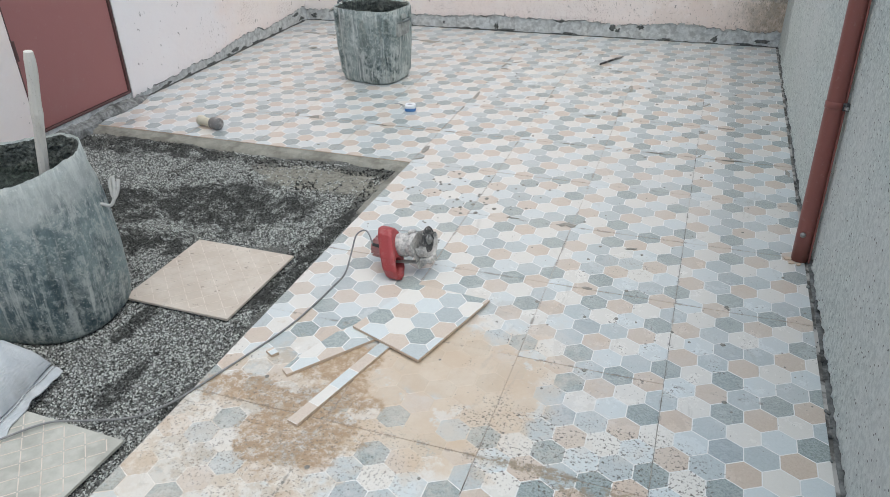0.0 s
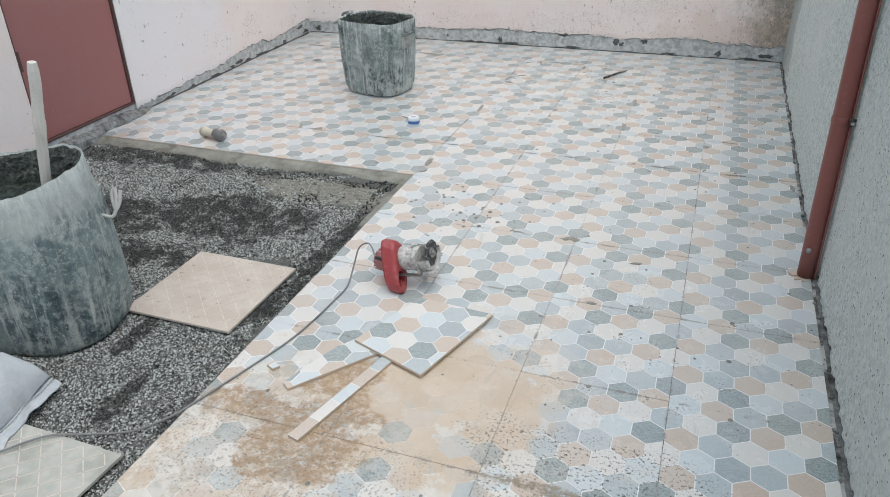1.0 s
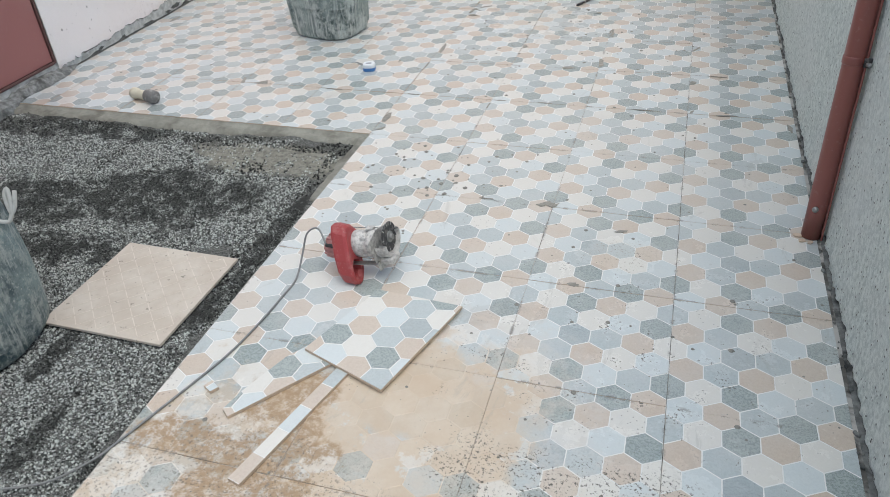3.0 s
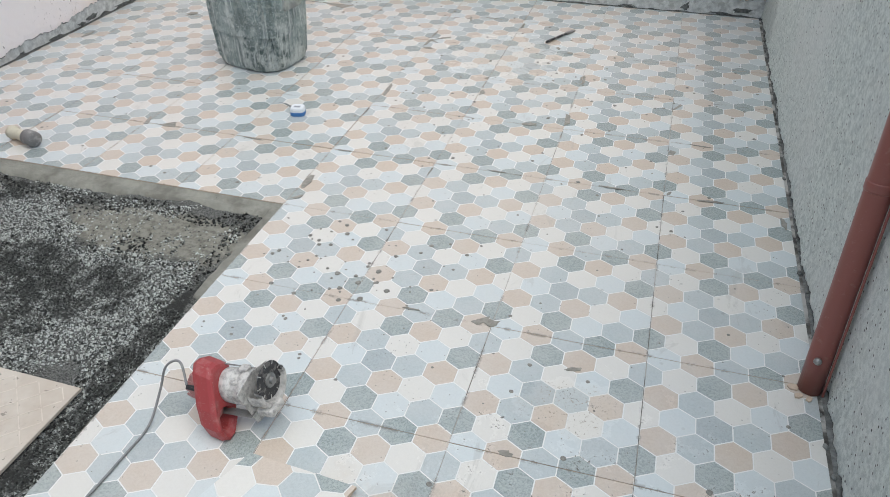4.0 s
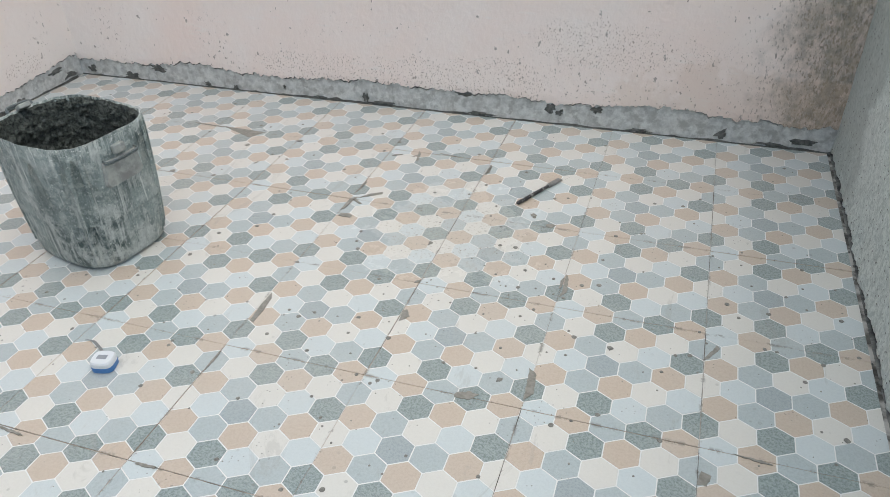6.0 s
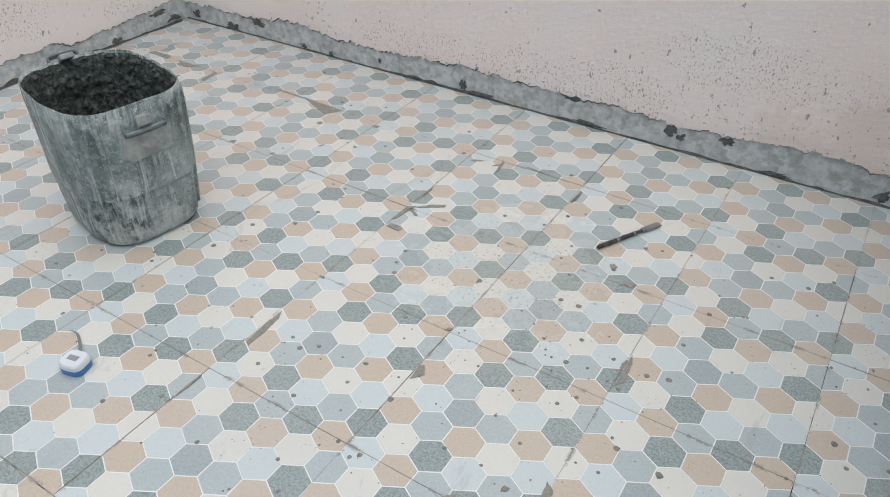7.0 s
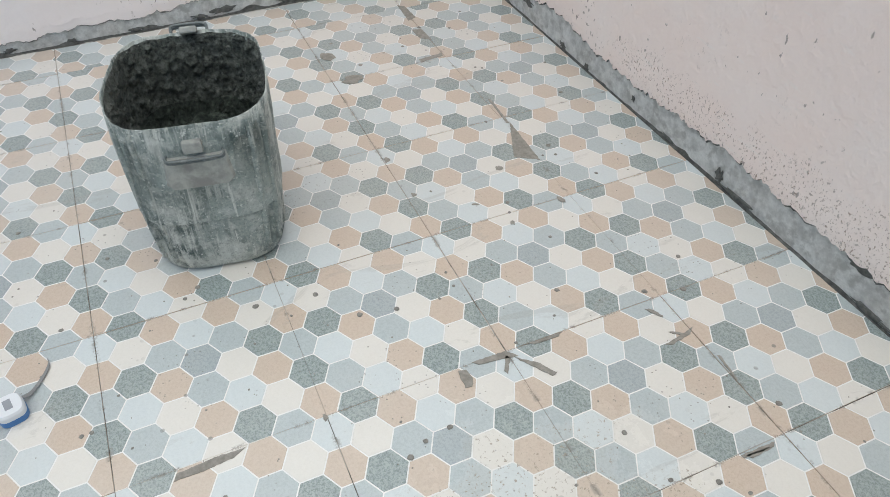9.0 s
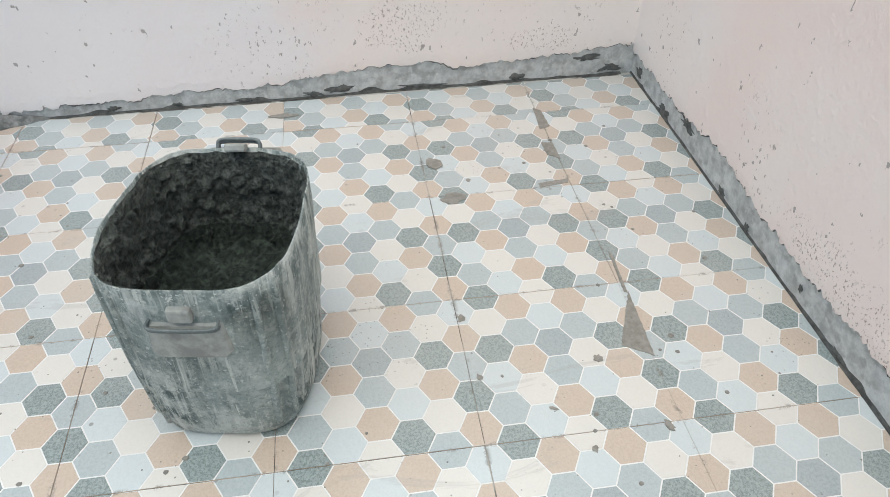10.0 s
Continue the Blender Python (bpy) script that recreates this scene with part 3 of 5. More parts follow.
# grit bed where the tiles are still missing
bm = bmesh.new()
nx, ny = 110, 190
grid = []
for j in range(ny + 1):
    row = []
    for i in range(nx + 1):
        x, y = -3.2 + (3.2 + PIT_X + 0.002) * i / nx, NEAR_Y + (0.004 - NEAR_Y) * j / ny
        z = PIT_Z + 0.012 * noise.noise((x * 3.1, y * 3.1, 2)) + 0.006 * noise.noise((x * 11, y * 11, 5)) + 0.002 * noise.noise((x * 60, y * 60, 5))
        row.append(bm.verts.new((x, y, min(z, -0.010))))
    grid.append(row)
for j in range(ny):
    for i in range(nx):
        bm.faces.new((grid[j][i], grid[j][i + 1], grid[j + 1][i + 1], grid[j + 1][i]))
ground = tagged(part("ground", bm, GRIT_BED, smooth=True), "dry grey grit bed waiting for tiles, damp in patches", "ground", kind="structure")


def bed_height(x, y):
    return min(PIT_Z + 0.012 * noise.noise((x * 3.1, y * 3.1, 2)) + 0.006 * noise.noise((x * 11, y * 11, 5)), -0.010)


# loose grains of the bed
rng = np.random.default_rng(7)
octa = np.array([(1, 0, 0), (-0.5, 0.87, 0), (-0.5, -0.87, 0), (0, 0, 0.9), (0, 0, -0.9)])
octf = np.array([(0, 1, 3), (1, 2, 3), (2, 0, 3), (1, 0, 4), (2, 1, 4), (0, 2, 4)])
N = 260000
gx_ = -3.02 + (3.02 + PIT_X - 0.006) * rng.random(N)
gy_ = -2.35 + 2.32 * rng.random(N) ** 0.9
keep = []
for i in range(N):
    n = noise.noise((gx_[i] * 4, gy_[i] * 4, 9))
    edge = min(-gy_[i], PIT_X - gx_[i] + (0.0 if gy_[i] > -0.55 else 0.065))
    bald = math.hypot((gx_[i] + 1.53) / 0.34, (gy_[i] + 0.24) / 0.12) + 0.5 * noise.noise((gx_[i] * 9, gy_[i] * 9, 3)) < 1.0
    bare = edge < 0.085 + 0.06 * noise.noise((gx_[i] * 7, gy_[i] * 7, 1)) and rng.random() < 0.97
    if (not bald or rng.random() < 0.05 + 0.25 * (noise.noise((gx_[i] * 17, gy_[i] * 17, 6)) > 0.1)) and not bare and n > -0.62 + 0.2 * rng.random():
        keep.append((gx_[i], gy_[i], bed_height(gx_[i], gy_[i])))
keep = np.array(keep)
size = (0.0018 + 0.0036 * rng.random(len(keep)) ** 1.7)[:, None, None]
# coarser damp crumbs heaped at the edge of the smooth mortar
extra = []
for i in range(16000):
    x, y = -3.0 + 1.78 * rng.random(), -1.0 * rng.random() ** 1.6
    band = abs(min(-y, (PIT_X - x) * 1.2) - 0.115 - 0.05 * noise.noise((x * 6, y * 6, 1)))
    ring = abs(math.hypot((x + 1.53) / 0.36, (y + 0.24) / 0.135) + 0.4 * noise.noise((x * 7, y * 7, 3)) - 1.0)
    if band < 0.030 * rng.random() ** 0.6 or ring < 0.22 * rng.random() ** 1.5 or noise.noise((x * 8, y * 8, 14)) > 0.36 + 0.2 * rng.random():
        extra.append((x, y, bed_height(x, y) + 0.002))
n_fine = len(keep)
keep = np.concatenate([keep, np.array(extra)])
size = np.concatenate([size, (0.0034 + 0.0045 * rng.random(len(extra)) ** 2)[:, None, None]])
ang = rng.random(len(keep)) * 6.28
rot = np.stack([np.cos(ang), -np.sin(ang), 0 * ang, np.sin(ang), np.cos(ang), 0 * ang, 0 * ang, 0 * ang, 1 + 0 * ang], 1).reshape(-1, 3, 3)
shape = octa[None] * (0.7 + 0.6 * rng.random((len(keep), 5, 1)))
verts = np.einsum("nij,nkj->nki", rot, shape) * size + keep[:, None, :]
faces = octf[None] + 5 * np.arange(len(keep))[:, None, None]
me = bpy.data.meshes.new("grit")
me.vertices.add(len(keep) * 5)
me.vertices.foreach_set("co", verts.astype(np.float32).ravel())
me.loops.add(len(keep) * 18)
me.loops.foreach_set("vertex_index", faces.astype(np.int32).ravel())
me.polygons.add(len(keep) * 6)
me.polygons.foreach_set("loop_start", np.arange(0, len(keep) * 18, 3, dtype=np.int32))
me.update(calc_edges=True)
me.validate()
me.materials.append(GRIT)
me.materials.append(CRUMB)
me.polygons.foreach_set("material_index", (np.repeat(np.arange(len(keep)) >= n_fine, 6)).astype(np.int32))
tagged(new("grit", me), "loose dry and damp grey grit strewn over the bed", "grit", kind="stuff")

# smooth mortar ledge along the tile edge
bm = bmesh.new()
rows = []
for i in range(161):
    s = i / 160
    x = -3.02 + s * (PIT_X + 3.02)
    w = 0.075 + 0.022 * wave(x, 1, 7) + 0.012 * wave(x, 2, 30)
    rows.append([(x, 0.000, -0.004), (x, -0.003, -0.0055), (x, -0.012, -0.012), (x, -w * 0.7, -0.014 + 0.003 * wave(x, 3, 9)), (x, -w, -0.045)])
loft(bm, rows, closed=False)
bmesh.ops.recalc_face_normals(bm, faces=bm.faces[:])
tagged(part("mortar_ledge", bm, BED, smooth=True), "smooth damp mortar ledge under the tile edge", "mortar", kind="structure")
bm = bmesh.new()
rows = []
for i in range(201):
    y = 0.0 - i / 200 * 4.4
    w = 0.055 + 0.03 * wave(y, 4, 6) + 0.012 * wave(y, 5, 25)
    w *= 1.0 if y > -0.5 else 0.3
    rows.append([(PIT_X + 0.000, y, -0.005), (PIT_X - 0.003, y, -0.007), (PIT_X - 0.01, y, -0.013), (PIT_X - w * 0.7, y, -0.015 + 0.003 * wave(y, 6, 9)), (PIT_X - w, y, -0.045)])
loft(bm, rows, closed=False)
bmesh.ops.recalc_face_normals(bm, faces=bm.faces[:])
tagged(part("mortar_ledge", bm, BED, smooth=True), "smooth damp mortar ledge under the tile edge", "mortar", kind="structure")


def ragged_sheet(length, z_low, amp, seed, thick, top, step=0.008, low2=None, lip=False):
    """Plaster coat in its own frame (x along the wall, y outward): straight on top, hacked off unevenly at the bottom."""
    bm = bmesh.new()
    n = int(length / step)
    front = []
    levels = [0.0, 0.012, 0.05, 0.2, 1.0]
    for i in range(n + 1):
        x = length * i / n
        base = z_low + ((low2 - z_low) * x / length if low2 is not None else 0)
        z = base + amp * (wave(x, seed, 3.1) + 0.6 * wave(x, seed + 1, 11) + 0.7 * wave(x, seed + 2, 37) + 0.5 * wave(x, seed + 3, 90) + 0.3 * wave(x, seed + 5, 170)) + 0.05 * max(0, wave(x, seed + 4, 2.3) - 0.33) ** 0.7
        z = max(z, 0.012)
        # lip: only a dark strip, painting the shade and dirt line below the edge
        if lip:
            w = 0.0015 + 0.009 * max(0, wave(x, seed + 8, 14) + 0.15) + 0.007 * max(0, wave(x, seed + 9, 60))
            front.append([(x, -0.001, z - w), (x, 0.0035, z - w * 0.8), (x, thick * 0.72, z + 0.001)])
            continue
        cols = []
        for j, f in enumerate(levels):
            zz = z + (top - z) * f
            out = thick * (0.75 if j == 0 else 1.0) + 0.0015 * noise.noise((x * 8, zz * 8, seed))
            cols.append((x, out, zz))
        front.append([(x, -0.002, z)] + cols)
    loft(bm, front, closed=False)
    bmesh.ops.recalc_face_normals(bm, faces=bm.faces[:])
    return bm


# far wall: cement core, pink coat hacked off over the floor
bm = bmesh.new()
box(bm, -3.4, 0.75, BACK_Y, BACK_Y + 0.22, -0.05, TOP)
wall_north = tagged(part("wall_north", bm, CEMENT), "far wall in chipped pale pink limewash over bare cement skirting", "wall", kind="structure")
M_BACK = Matrix.Translation((-3.06, BACK_Y, 0)) @ Matrix(((1, 0, 0, 0), (0, -1, 0, 0), (0, 0, 1, 0), (0, 0, 0, 1)))
bm = ragged_sheet(RIGHT_X + 3.06, 0.082, 0.016, 11, 0.010, TOP, low2=0.110)
bmesh.ops.transform(bm, matrix=M_BACK, verts=bm.verts[:])
bmesh.ops.recalc_face_normals(bm, faces=bm.faces[:])
part("plaster_coat", bm, PINK, wall_north, "pale pink chipped plaster coat")
# shadow and dirt line under the coat, put in as a dark strip
bm = ragged_sheet(RIGHT_X + 3.06, 0.082, 0.016, 11, 0.010, TOP, low2=0.110, lip=True)
bmesh.ops.transform(bm, matrix=M_BACK, verts=bm.verts[:])
part("edge_shade", bm, BROKEN_AND_SHADE, wall_north, "dark strip of painted shade and dirt under the broken plaster edge")

# thin open crack up the inner corner
bm = bmesh.new()
tube(bm, [(-3.036 + 0.004 * wave(z, 161, 4), BACK_Y - 0.0125, z) for z in [0.10 + 0.06 * i for i in range(38)]], 0.0022, 6)
part("crack", bm, MORTAR, wall_north, "thin dark corner crack")

# wall with the steel door
DOOR_Y0, DOOR_Y1, DOOR_Z0, DOOR_Z1 = -0.330, 0.340, 0.060, 2.02
BLUE_Y0, BLUE_Y1 = -1.25, -0.560
wall_west = empty("wall_west", LEFT, "side wall in faded pink limewash with a red steel door", "wall", kind="structure")
bm = bmesh.new()
box(bm, -0.22, 0, DOOR_Y1, BACK_Y + 0.2, -0.06, TOP)
box(bm, -0.22, 0, BLUE_Y1, DOOR_Y0, -0.06, TOP)
box(bm, -0.22, 0, NEAR_Y - 0.2, BLUE_Y0, -0.06, TOP)
box(bm, -0.22, 0, BLUE_Y0, BLUE_Y1, DOOR_Z1, TOP)
box(bm, -0.22, 0, BLUE_Y0, BLUE_Y1, -0.06, DOOR_Z0 - 0.006)
box(bm, -0.22, 0, DOOR_Y0, DOOR_Y1, DOOR_Z1, TOP)
box(bm, -0.22, 0, DOOR_Y0, DOOR_Y1, -0.06, DOOR_Z0 - 0.006)
part("masonry", bm, CEMENT, wall_west)
M_SIDE = Matrix(((0, 1, 0, 0), (1, 0, 0, 0), (0, 0, 1, 0), (0, 0, 0, 1)))
bm = ragged_sheet(BACK_Y - 0.006 - DOOR_Y1, 0.032, 0.014, 23, 0.010, TOP, low2=0.096)
bmesh.ops.transform(bm, matrix=Matrix.Translation((0, DOOR_Y1, 0)) @ M_SIDE, verts=bm.verts[:])
bmesh.ops.recalc_face_normals(bm, faces=bm.faces[:])
part("plaster_coat", bm, PINK, wall_west, "faded pink plaster coat, hacked off at the foot")
bm = ragged_sheet(BACK_Y - 0.006 - DOOR_Y1, 0.032, 0.014, 23, 0.010, TOP, low2=0.096, lip=True)
bmesh.ops.transform(bm, matrix=Matrix.Translation((0, DOOR_Y1, 0)) @ M_SIDE, verts=bm.verts[:])
part("edge_shade", bm, BROKEN_AND_SHADE, wall_west, "dark strip of painted shade and dirt under the broken plaster edge")
for y0, y1, seed in ((NEAR_Y, BLUE_Y0, 31), (BLUE_Y1, DOOR_Y0, 37)):
    bm = ragged_sheet(y1 - y0, 0.03, 0.012, seed, 0.010, TOP, step=0.02)
    bmesh.ops.transform(bm, matrix=Matrix.Translation((0, y0, 0)) @ M_SIDE, verts=bm.verts[:])
    bmesh.ops.recalc_face_normals(bm, faces=bm.faces[:])
    part("plaster_coat", bm, PINK, wall_west)
for y0, y1 in ((DOOR_Y0, DOOR_Y1), (BLUE_Y0, BLUE_Y1)):
    bm = bmesh.new()
    box(bm, 0.0, 0.010, y0, y1, DOOR_Z1, TOP)
    part("plaster_coat", bm, PINK, wall_west)


def steel_door(name, y0, y1, leaf, frame_mat, label):
    thing = empty(name, LEFT @ pose(0, y0, DOOR_Z0), label, "door", kind="structure")
    w, h = y1 - y0, DOOR_Z1 - DOOR_Z0
    bm = bmesh.new()
    box(bm, -0.035, -0.004, 0.014, w - 0.014, 0.010, h - 0.012, 0.003)
    part("door_leaf", bm, leaf, thing)
    for nm, a in (("frame_jamb", (0.0, 0.012, 0, h)), ("frame_jamb", (w - 0.012, w, 0, h)), ("frame_head", (0.012, w - 0.012, h - 0.010, h)), ("frame_sill", (0.012, w - 0.012, -0.004, 0.008))):
        bm = bmesh.new()
        box(bm, -0.05, 0.006, *a, 0.002)
        part(nm, bm, frame_mat, thing)
    for zz in (0.35, 1.6):
        bm = bmesh.new()
        turned(bm, [(0, 0.008), (0.09, 0.008)], 10, "z", Matrix.Translation((0.004, 0.016, zz)))
        part("hinge", bm, frame_mat, thing)


steel_door("door_1", DOOR_Y0, DOOR_Y1, DOOR_RED, DOOR_DARK, "closed oxide red sheet steel door in a thin frame")
steel_door("door_2", BLUE_Y0, BLUE_Y1, DOOR_BLUE, DOOR_CHALK, "closed worn dark blue door in a chalky pale frame")

# broken cement along the door sill
bm = bmesh.new()
rows = []
for i in range(181):
    y = -1.2 + i / 180 * 2.1
    h = 0.03 + 0.012 * wave(y, 51, 9) + 0.010 * wave(y, 52, 40)
    d = 0.055 + 0.02 * wave(y, 53, 6) + 0.012 * wave(y, 54, 33)
    fade = 1.0 if y < 0.34 else max(0.02, 1 - (y - 0.34) * 7.0)
    d, h = d * fade, h * fade
    rows.append([(0.0, y, h), (d * 0.6, y, h * 0.85 + 0.004 * wave(y, 55, 60)), (d, y, h * 0.2), (d + 0.01, y, -0.05)])
loft(bm, rows, closed=False)
bmesh.ops.recalc_face_normals(bm, faces=bm.faces[:])
tagged(part("door_sill", bm, BROKEN_AND_SHADE, m=LEFT), "broken dark cement ledge under the red door", "sill", kind="structure")

# grey roughcast wall
bm = bmesh.new()
nz, ny = 50, 800
grid = []
for j in range(nz + 1):
    row = []
    for i in range(ny + 1):
        y = NEAR_Y + (BACK_Y + 0.02 - NEAR_Y) * i / ny
        foot = 0.010 + 0.008 * wave(y, 61, 9) + 0.008 * wave(y, 62, 34) + 0.006 * wave(y, 63, 80)
        z = foot + (RIGHT_TOP - foot) * (max(0, j - 1) / (nz - 1)) ** 1.6
        flare = 0.008 * math.exp(-(z / 0.05) ** 2) * (0.6 + 0.6 * wave(y, 64, 14) + 0.6 * wave(y, 65, 60)) - (0.02 if j == 0 else 0.0)
        row.append(bm.verts.new((RIGHT_X + (0.006 if y < -0.5 else max(0.0, 0.006 - 0.010 * (y + 0.5))) - flare + 0.004 * noise.noise((y * 2.3, z * 2.3, 4)) + 0.0025 * noise.noise((y * 17, z * 17, 8)), y, z)))
    grid.append(row)
for j in range(nz):
    for i in range(ny):
        bm.faces.new((grid[j][i], grid[j + 1][i], grid[j + 1][i + 1], grid[j][i + 1]))
box(bm, RIGHT_X + 0.03, RIGHT_X + 0.25, NEAR_Y - 0.2, BACK_Y + 0.22, -0.03, RIGHT_TOP)
bmesh.ops.recalc_face_normals(bm, faces=bm.faces[:])
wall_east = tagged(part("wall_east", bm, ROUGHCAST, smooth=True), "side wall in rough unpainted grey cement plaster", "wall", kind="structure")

# near wall, behind the walk
bm = bmesh.new()
box(bm, -3.4, 0.75, NEAR_Y - 0.22, NEAR_Y, -0.05, 1.1)
tagged(part("wall_south", bm, PINK), "low pale pink parapet wall", "wall", kind="structure")

# dark unfilled joint between the tiles and the walls
DARK_JOINT = rough_mat("dark_damp_joint", (0.055, 0.057, 0.053), (0.15, 0.155, 0.145), 50, 0.85, 0.003)


def foot_joint(place, length, seed, label, mat=None):
    bm = bmesh.new()
    rows = []
    for i in range(int(length / 0.012) + 1):
        x = i * 0.012
        w = 0.0045 + 0.002 * wave(x, seed, 6) + 0.004 * max(0, wave(x, seed + 1, 22))
        h = 0.001 + 0.010 * max(0, wave(x, seed + 2, 9)) + 0.030 * max(0, wave(x, seed + 3, 17) - 0.22)
        rows.append([place(x, -0.001, h + 0.003), place(x, w * 0.5, h * 0.8), place(x, w, 0.0006), place(x, w + 0.001, -0.004)])
    loft(bm, rows, closed=False)
    bmesh.ops.recalc_face_normals(bm, faces=bm.faces[:])
    return tagged(part("joint_fill", bm, mat or DARK_JOINT), label, "joint", kind="structure")


foot_joint(lambda x, d, z: (-3.04 + x, BACK_Y - d, z), RIGHT_X + 3.04, 131, "dark damp joint along the far wall foot")
GREY_JOINT = rough_mat("rough_grey_fill", (0.10, 0.105, 0.10), (0.24, 0.25, 0.238), 40, 0.92, 0.004, (0.035, 0.037, 0.035), 11.0)
bm = bmesh.new()
rows = []
for i in range(900):
    y = NEAR_Y + 0.1 + (BACK_Y - NEAR_Y - 0.1) * i / 899
    e = 0.0065 + 0.0012 * wave(y, 141, 40)
    rows.append([(RIGHT_X + 0.036, y, 0.004 + 0.003 * wave(y, 142, 25)), (RIGHT_X + 0.008, y, 0.0012 + 0.002 * wave(y, 143, 33)), (RIGHT_X - 0.012 + e, y, -0.0005 + 0.0015 * wave(y, 144, 50)), (RIGHT_X - 0.0165 + e, y, -0.004)])
loft(bm, rows, closed=False)
bmesh.ops.recalc_face_normals(bm, faces=bm.faces[:])
tagged(part("joint_fill", bm, GREY_JOINT, smooth=True), "rough grey mortar fill along the grey wall foot", "joint", kind="structure")
foot_joint(lambda x, d, z: LEFT @ Vector((d, 0.0 + x, z)), 2.36, 151, "dark damp joint along the door wall foot")

# dark blots of mortar flung on the skirting
BLOT = rough_mat("dark_mortar_blot", (0.07, 0.075, 0.07), (0.17, 0.175, 0.165), 60, 0.88, 0.003)


def blot(m, w, h, seed):
    bm = bmesh.new()
    rim = []
    for i in range(18):
        a = 2 * math.pi * i / 18
        r = 1 + 0.8 * wave(i * 0.8, seed) + 0.5 * wave(i * 2.3, seed + 1)
        rim.append((w * r * math.cos(a), h * r * math.sin(a)))
    loft(bm, [[(x * f, y * f, z) for x, y in rim] for f, z in ((1.0, 0.0), (0.9, 0.0018), (0.5, 0.0035), (0.15, 0.004))], True, False, True)
    bmesh.ops.recalc_face_normals(bm, faces=bm.faces[:])
    tagged(part("mortar_blot", bm, BLOT, m=m), "dark blot of mortar stuck on the cement skirting", "mortar blot", "mortar blots on the skirting")


M_UP = Matrix(((1, 0, 0, 0), (0, 0, -1, 0), (0, 1, 0, 0), (0, 0, 0, 1)))
for i, (x, z, w, h) in enumerate(((-2.29, 0.016, 0.020, 0.010), (-2.14, 0.013, 0.012, 0.009), (-2.55, 0.066, 0.042, 0.013), (-1.475, 0.030, 0.014, 0.020), (-1.40, 0.011, 0.075, 0.007),
                                  (-1.02, 0.094, 0.034, 0.014), (-0.655, 0.066, 0.020, 0.018), (-0.620, 0.050, 0.016, 0.012), (-0.47, 0.076, 0.020, 0.014), (0.01, 0.030, 0.018, 0.018),
                                  (0.305, 0.030, 0.050, 0.013), (0.20, 0.011, 0.060, 0.007), (-1.88, 0.040, 0.007, 0.010), (-0.95, 0.011, 0.055, 0.008), (-0.30, 0.011, 0.050, 0.008),
                                  (-2.72, 0.018, 0.030, 0.016), (-1.70, 0.010, 0.040, 0.006), (-2.95, 0.030, 0.020, 0.018))):
    blot(Matrix.Translation((x, BACK_Y - 0.001, z)) @ M_UP, w, h, i * 3)
for i, (y, z, w, h) in enumerate(((1.385, 0.018, 0.045, 0.012), (1.30, 0.012, 0.030, 0.008), (1.65, 0.011, 0.070, 0.008), (0.67, 0.016, 0.020, 0.008), (0.86, 0.012, 0.020, 0.007),
                                  (1.98, 0.016, 0.022, 0.012), (2.31, 0.024, 0.040, 0.016), (2.22, 0.066, 0.040, 0.012), (1.08, 0.010, 0.035, 0.006))):
    blot(LEFT @ Matrix.Translation((0.001, y, z)) @ Matrix.Rotation(radians(90), 4, "Z") @ M_UP, w, h, 100 + i * 3)

# crumbs of mortar along the foot of the grey wall
bm = bmesh.new()
for i in range(60):
    y = -2.0 + 4.3 * random.random()
    s = 0.002 + 0.005 * random.random() ** 2
    r = bmesh.ops.create_icosphere(bm, subdivisions=1, radius=s, matrix=Matrix.Translation((RIGHT_X - 0.002 - 0.016 * random.random(), y, s * 0.4)) @ Matrix.Diagonal((1, 1.6, 0.8, 1)))
    for v in r["verts"]:
        v.co += Vector((random.uniform(-1, 1), random.uniform(-1, 1), 0)) * s * 0.25
tagged(part("mortar_crumbs", bm, GREY_JOINT), "crumbs of grey mortar along the wall foot", "mortar crumbs", kind="stuff")

# ---- downpipe ----
pipe = empty("downpipe", pose(0.377, -0.405, 0, -6.0, 0, 0), "oxide red painted drainpipe standing against the grey wall", "drainpipe")
bm = bmesh.new()
turned(bm, [(0.002, 0.025), (0.0, 0.0275), (0.10, 0.0275), (0.9, 0.0275), (RIGHT_TOP - 0.1, 0.0275)], 28, "z")
part("pipe", bm, PIPE_RED, pipe, smooth=True)
for z in (0.53, 1.02):
    bm = bmesh.new()
    turned(bm, [(z - 0.011, 0.028), (z - 0.009, 0.0295), (z + 0.009, 0.0295), (z + 0.011, 0.028)], 28, "z")
    strap = part("clamp", bm, PIPE_RED, pipe, smooth=True)
    bm = bmesh.new()
    box(bm, 0.018, 0.040, -0.036, -0.026, z - 0.012, z + 0.012, 0.002)
    part("lug", bm, DARK_STEEL, strap)
    bm = bmesh.new()
    turned(bm, [(0, 0.006), (0.012, 0.006), (0.014, 0.003)], 8, "x", Matrix.Translation((0.024, -0.046, z)) @ Matrix.Rotation(-1.2, 4, "Z"))
    part("bolt", bm, STEEL, strap)
bm = bmesh.new()
turned(bm, [(0, 0.009), (0.006, 0.009), (0.010, 0.004)], 10, "x", Matrix.Translation((-0.010, -0.026, 0.10)) @ Matrix.Rotation(-1.9, 4, "Z"))
part("bolt", bm, STEEL, pipe, "bright worn bolt head")
# thin dark red line running up beside the pipe
bm = bmesh.new()
tube(bm, [(0.026, -0.022, z) for z in (0.0, 0.5, 1.0, RIGHT_TOP - 0.1)], 0.003, 8)
part("side_line", bm, PIPE_RED, pipe)

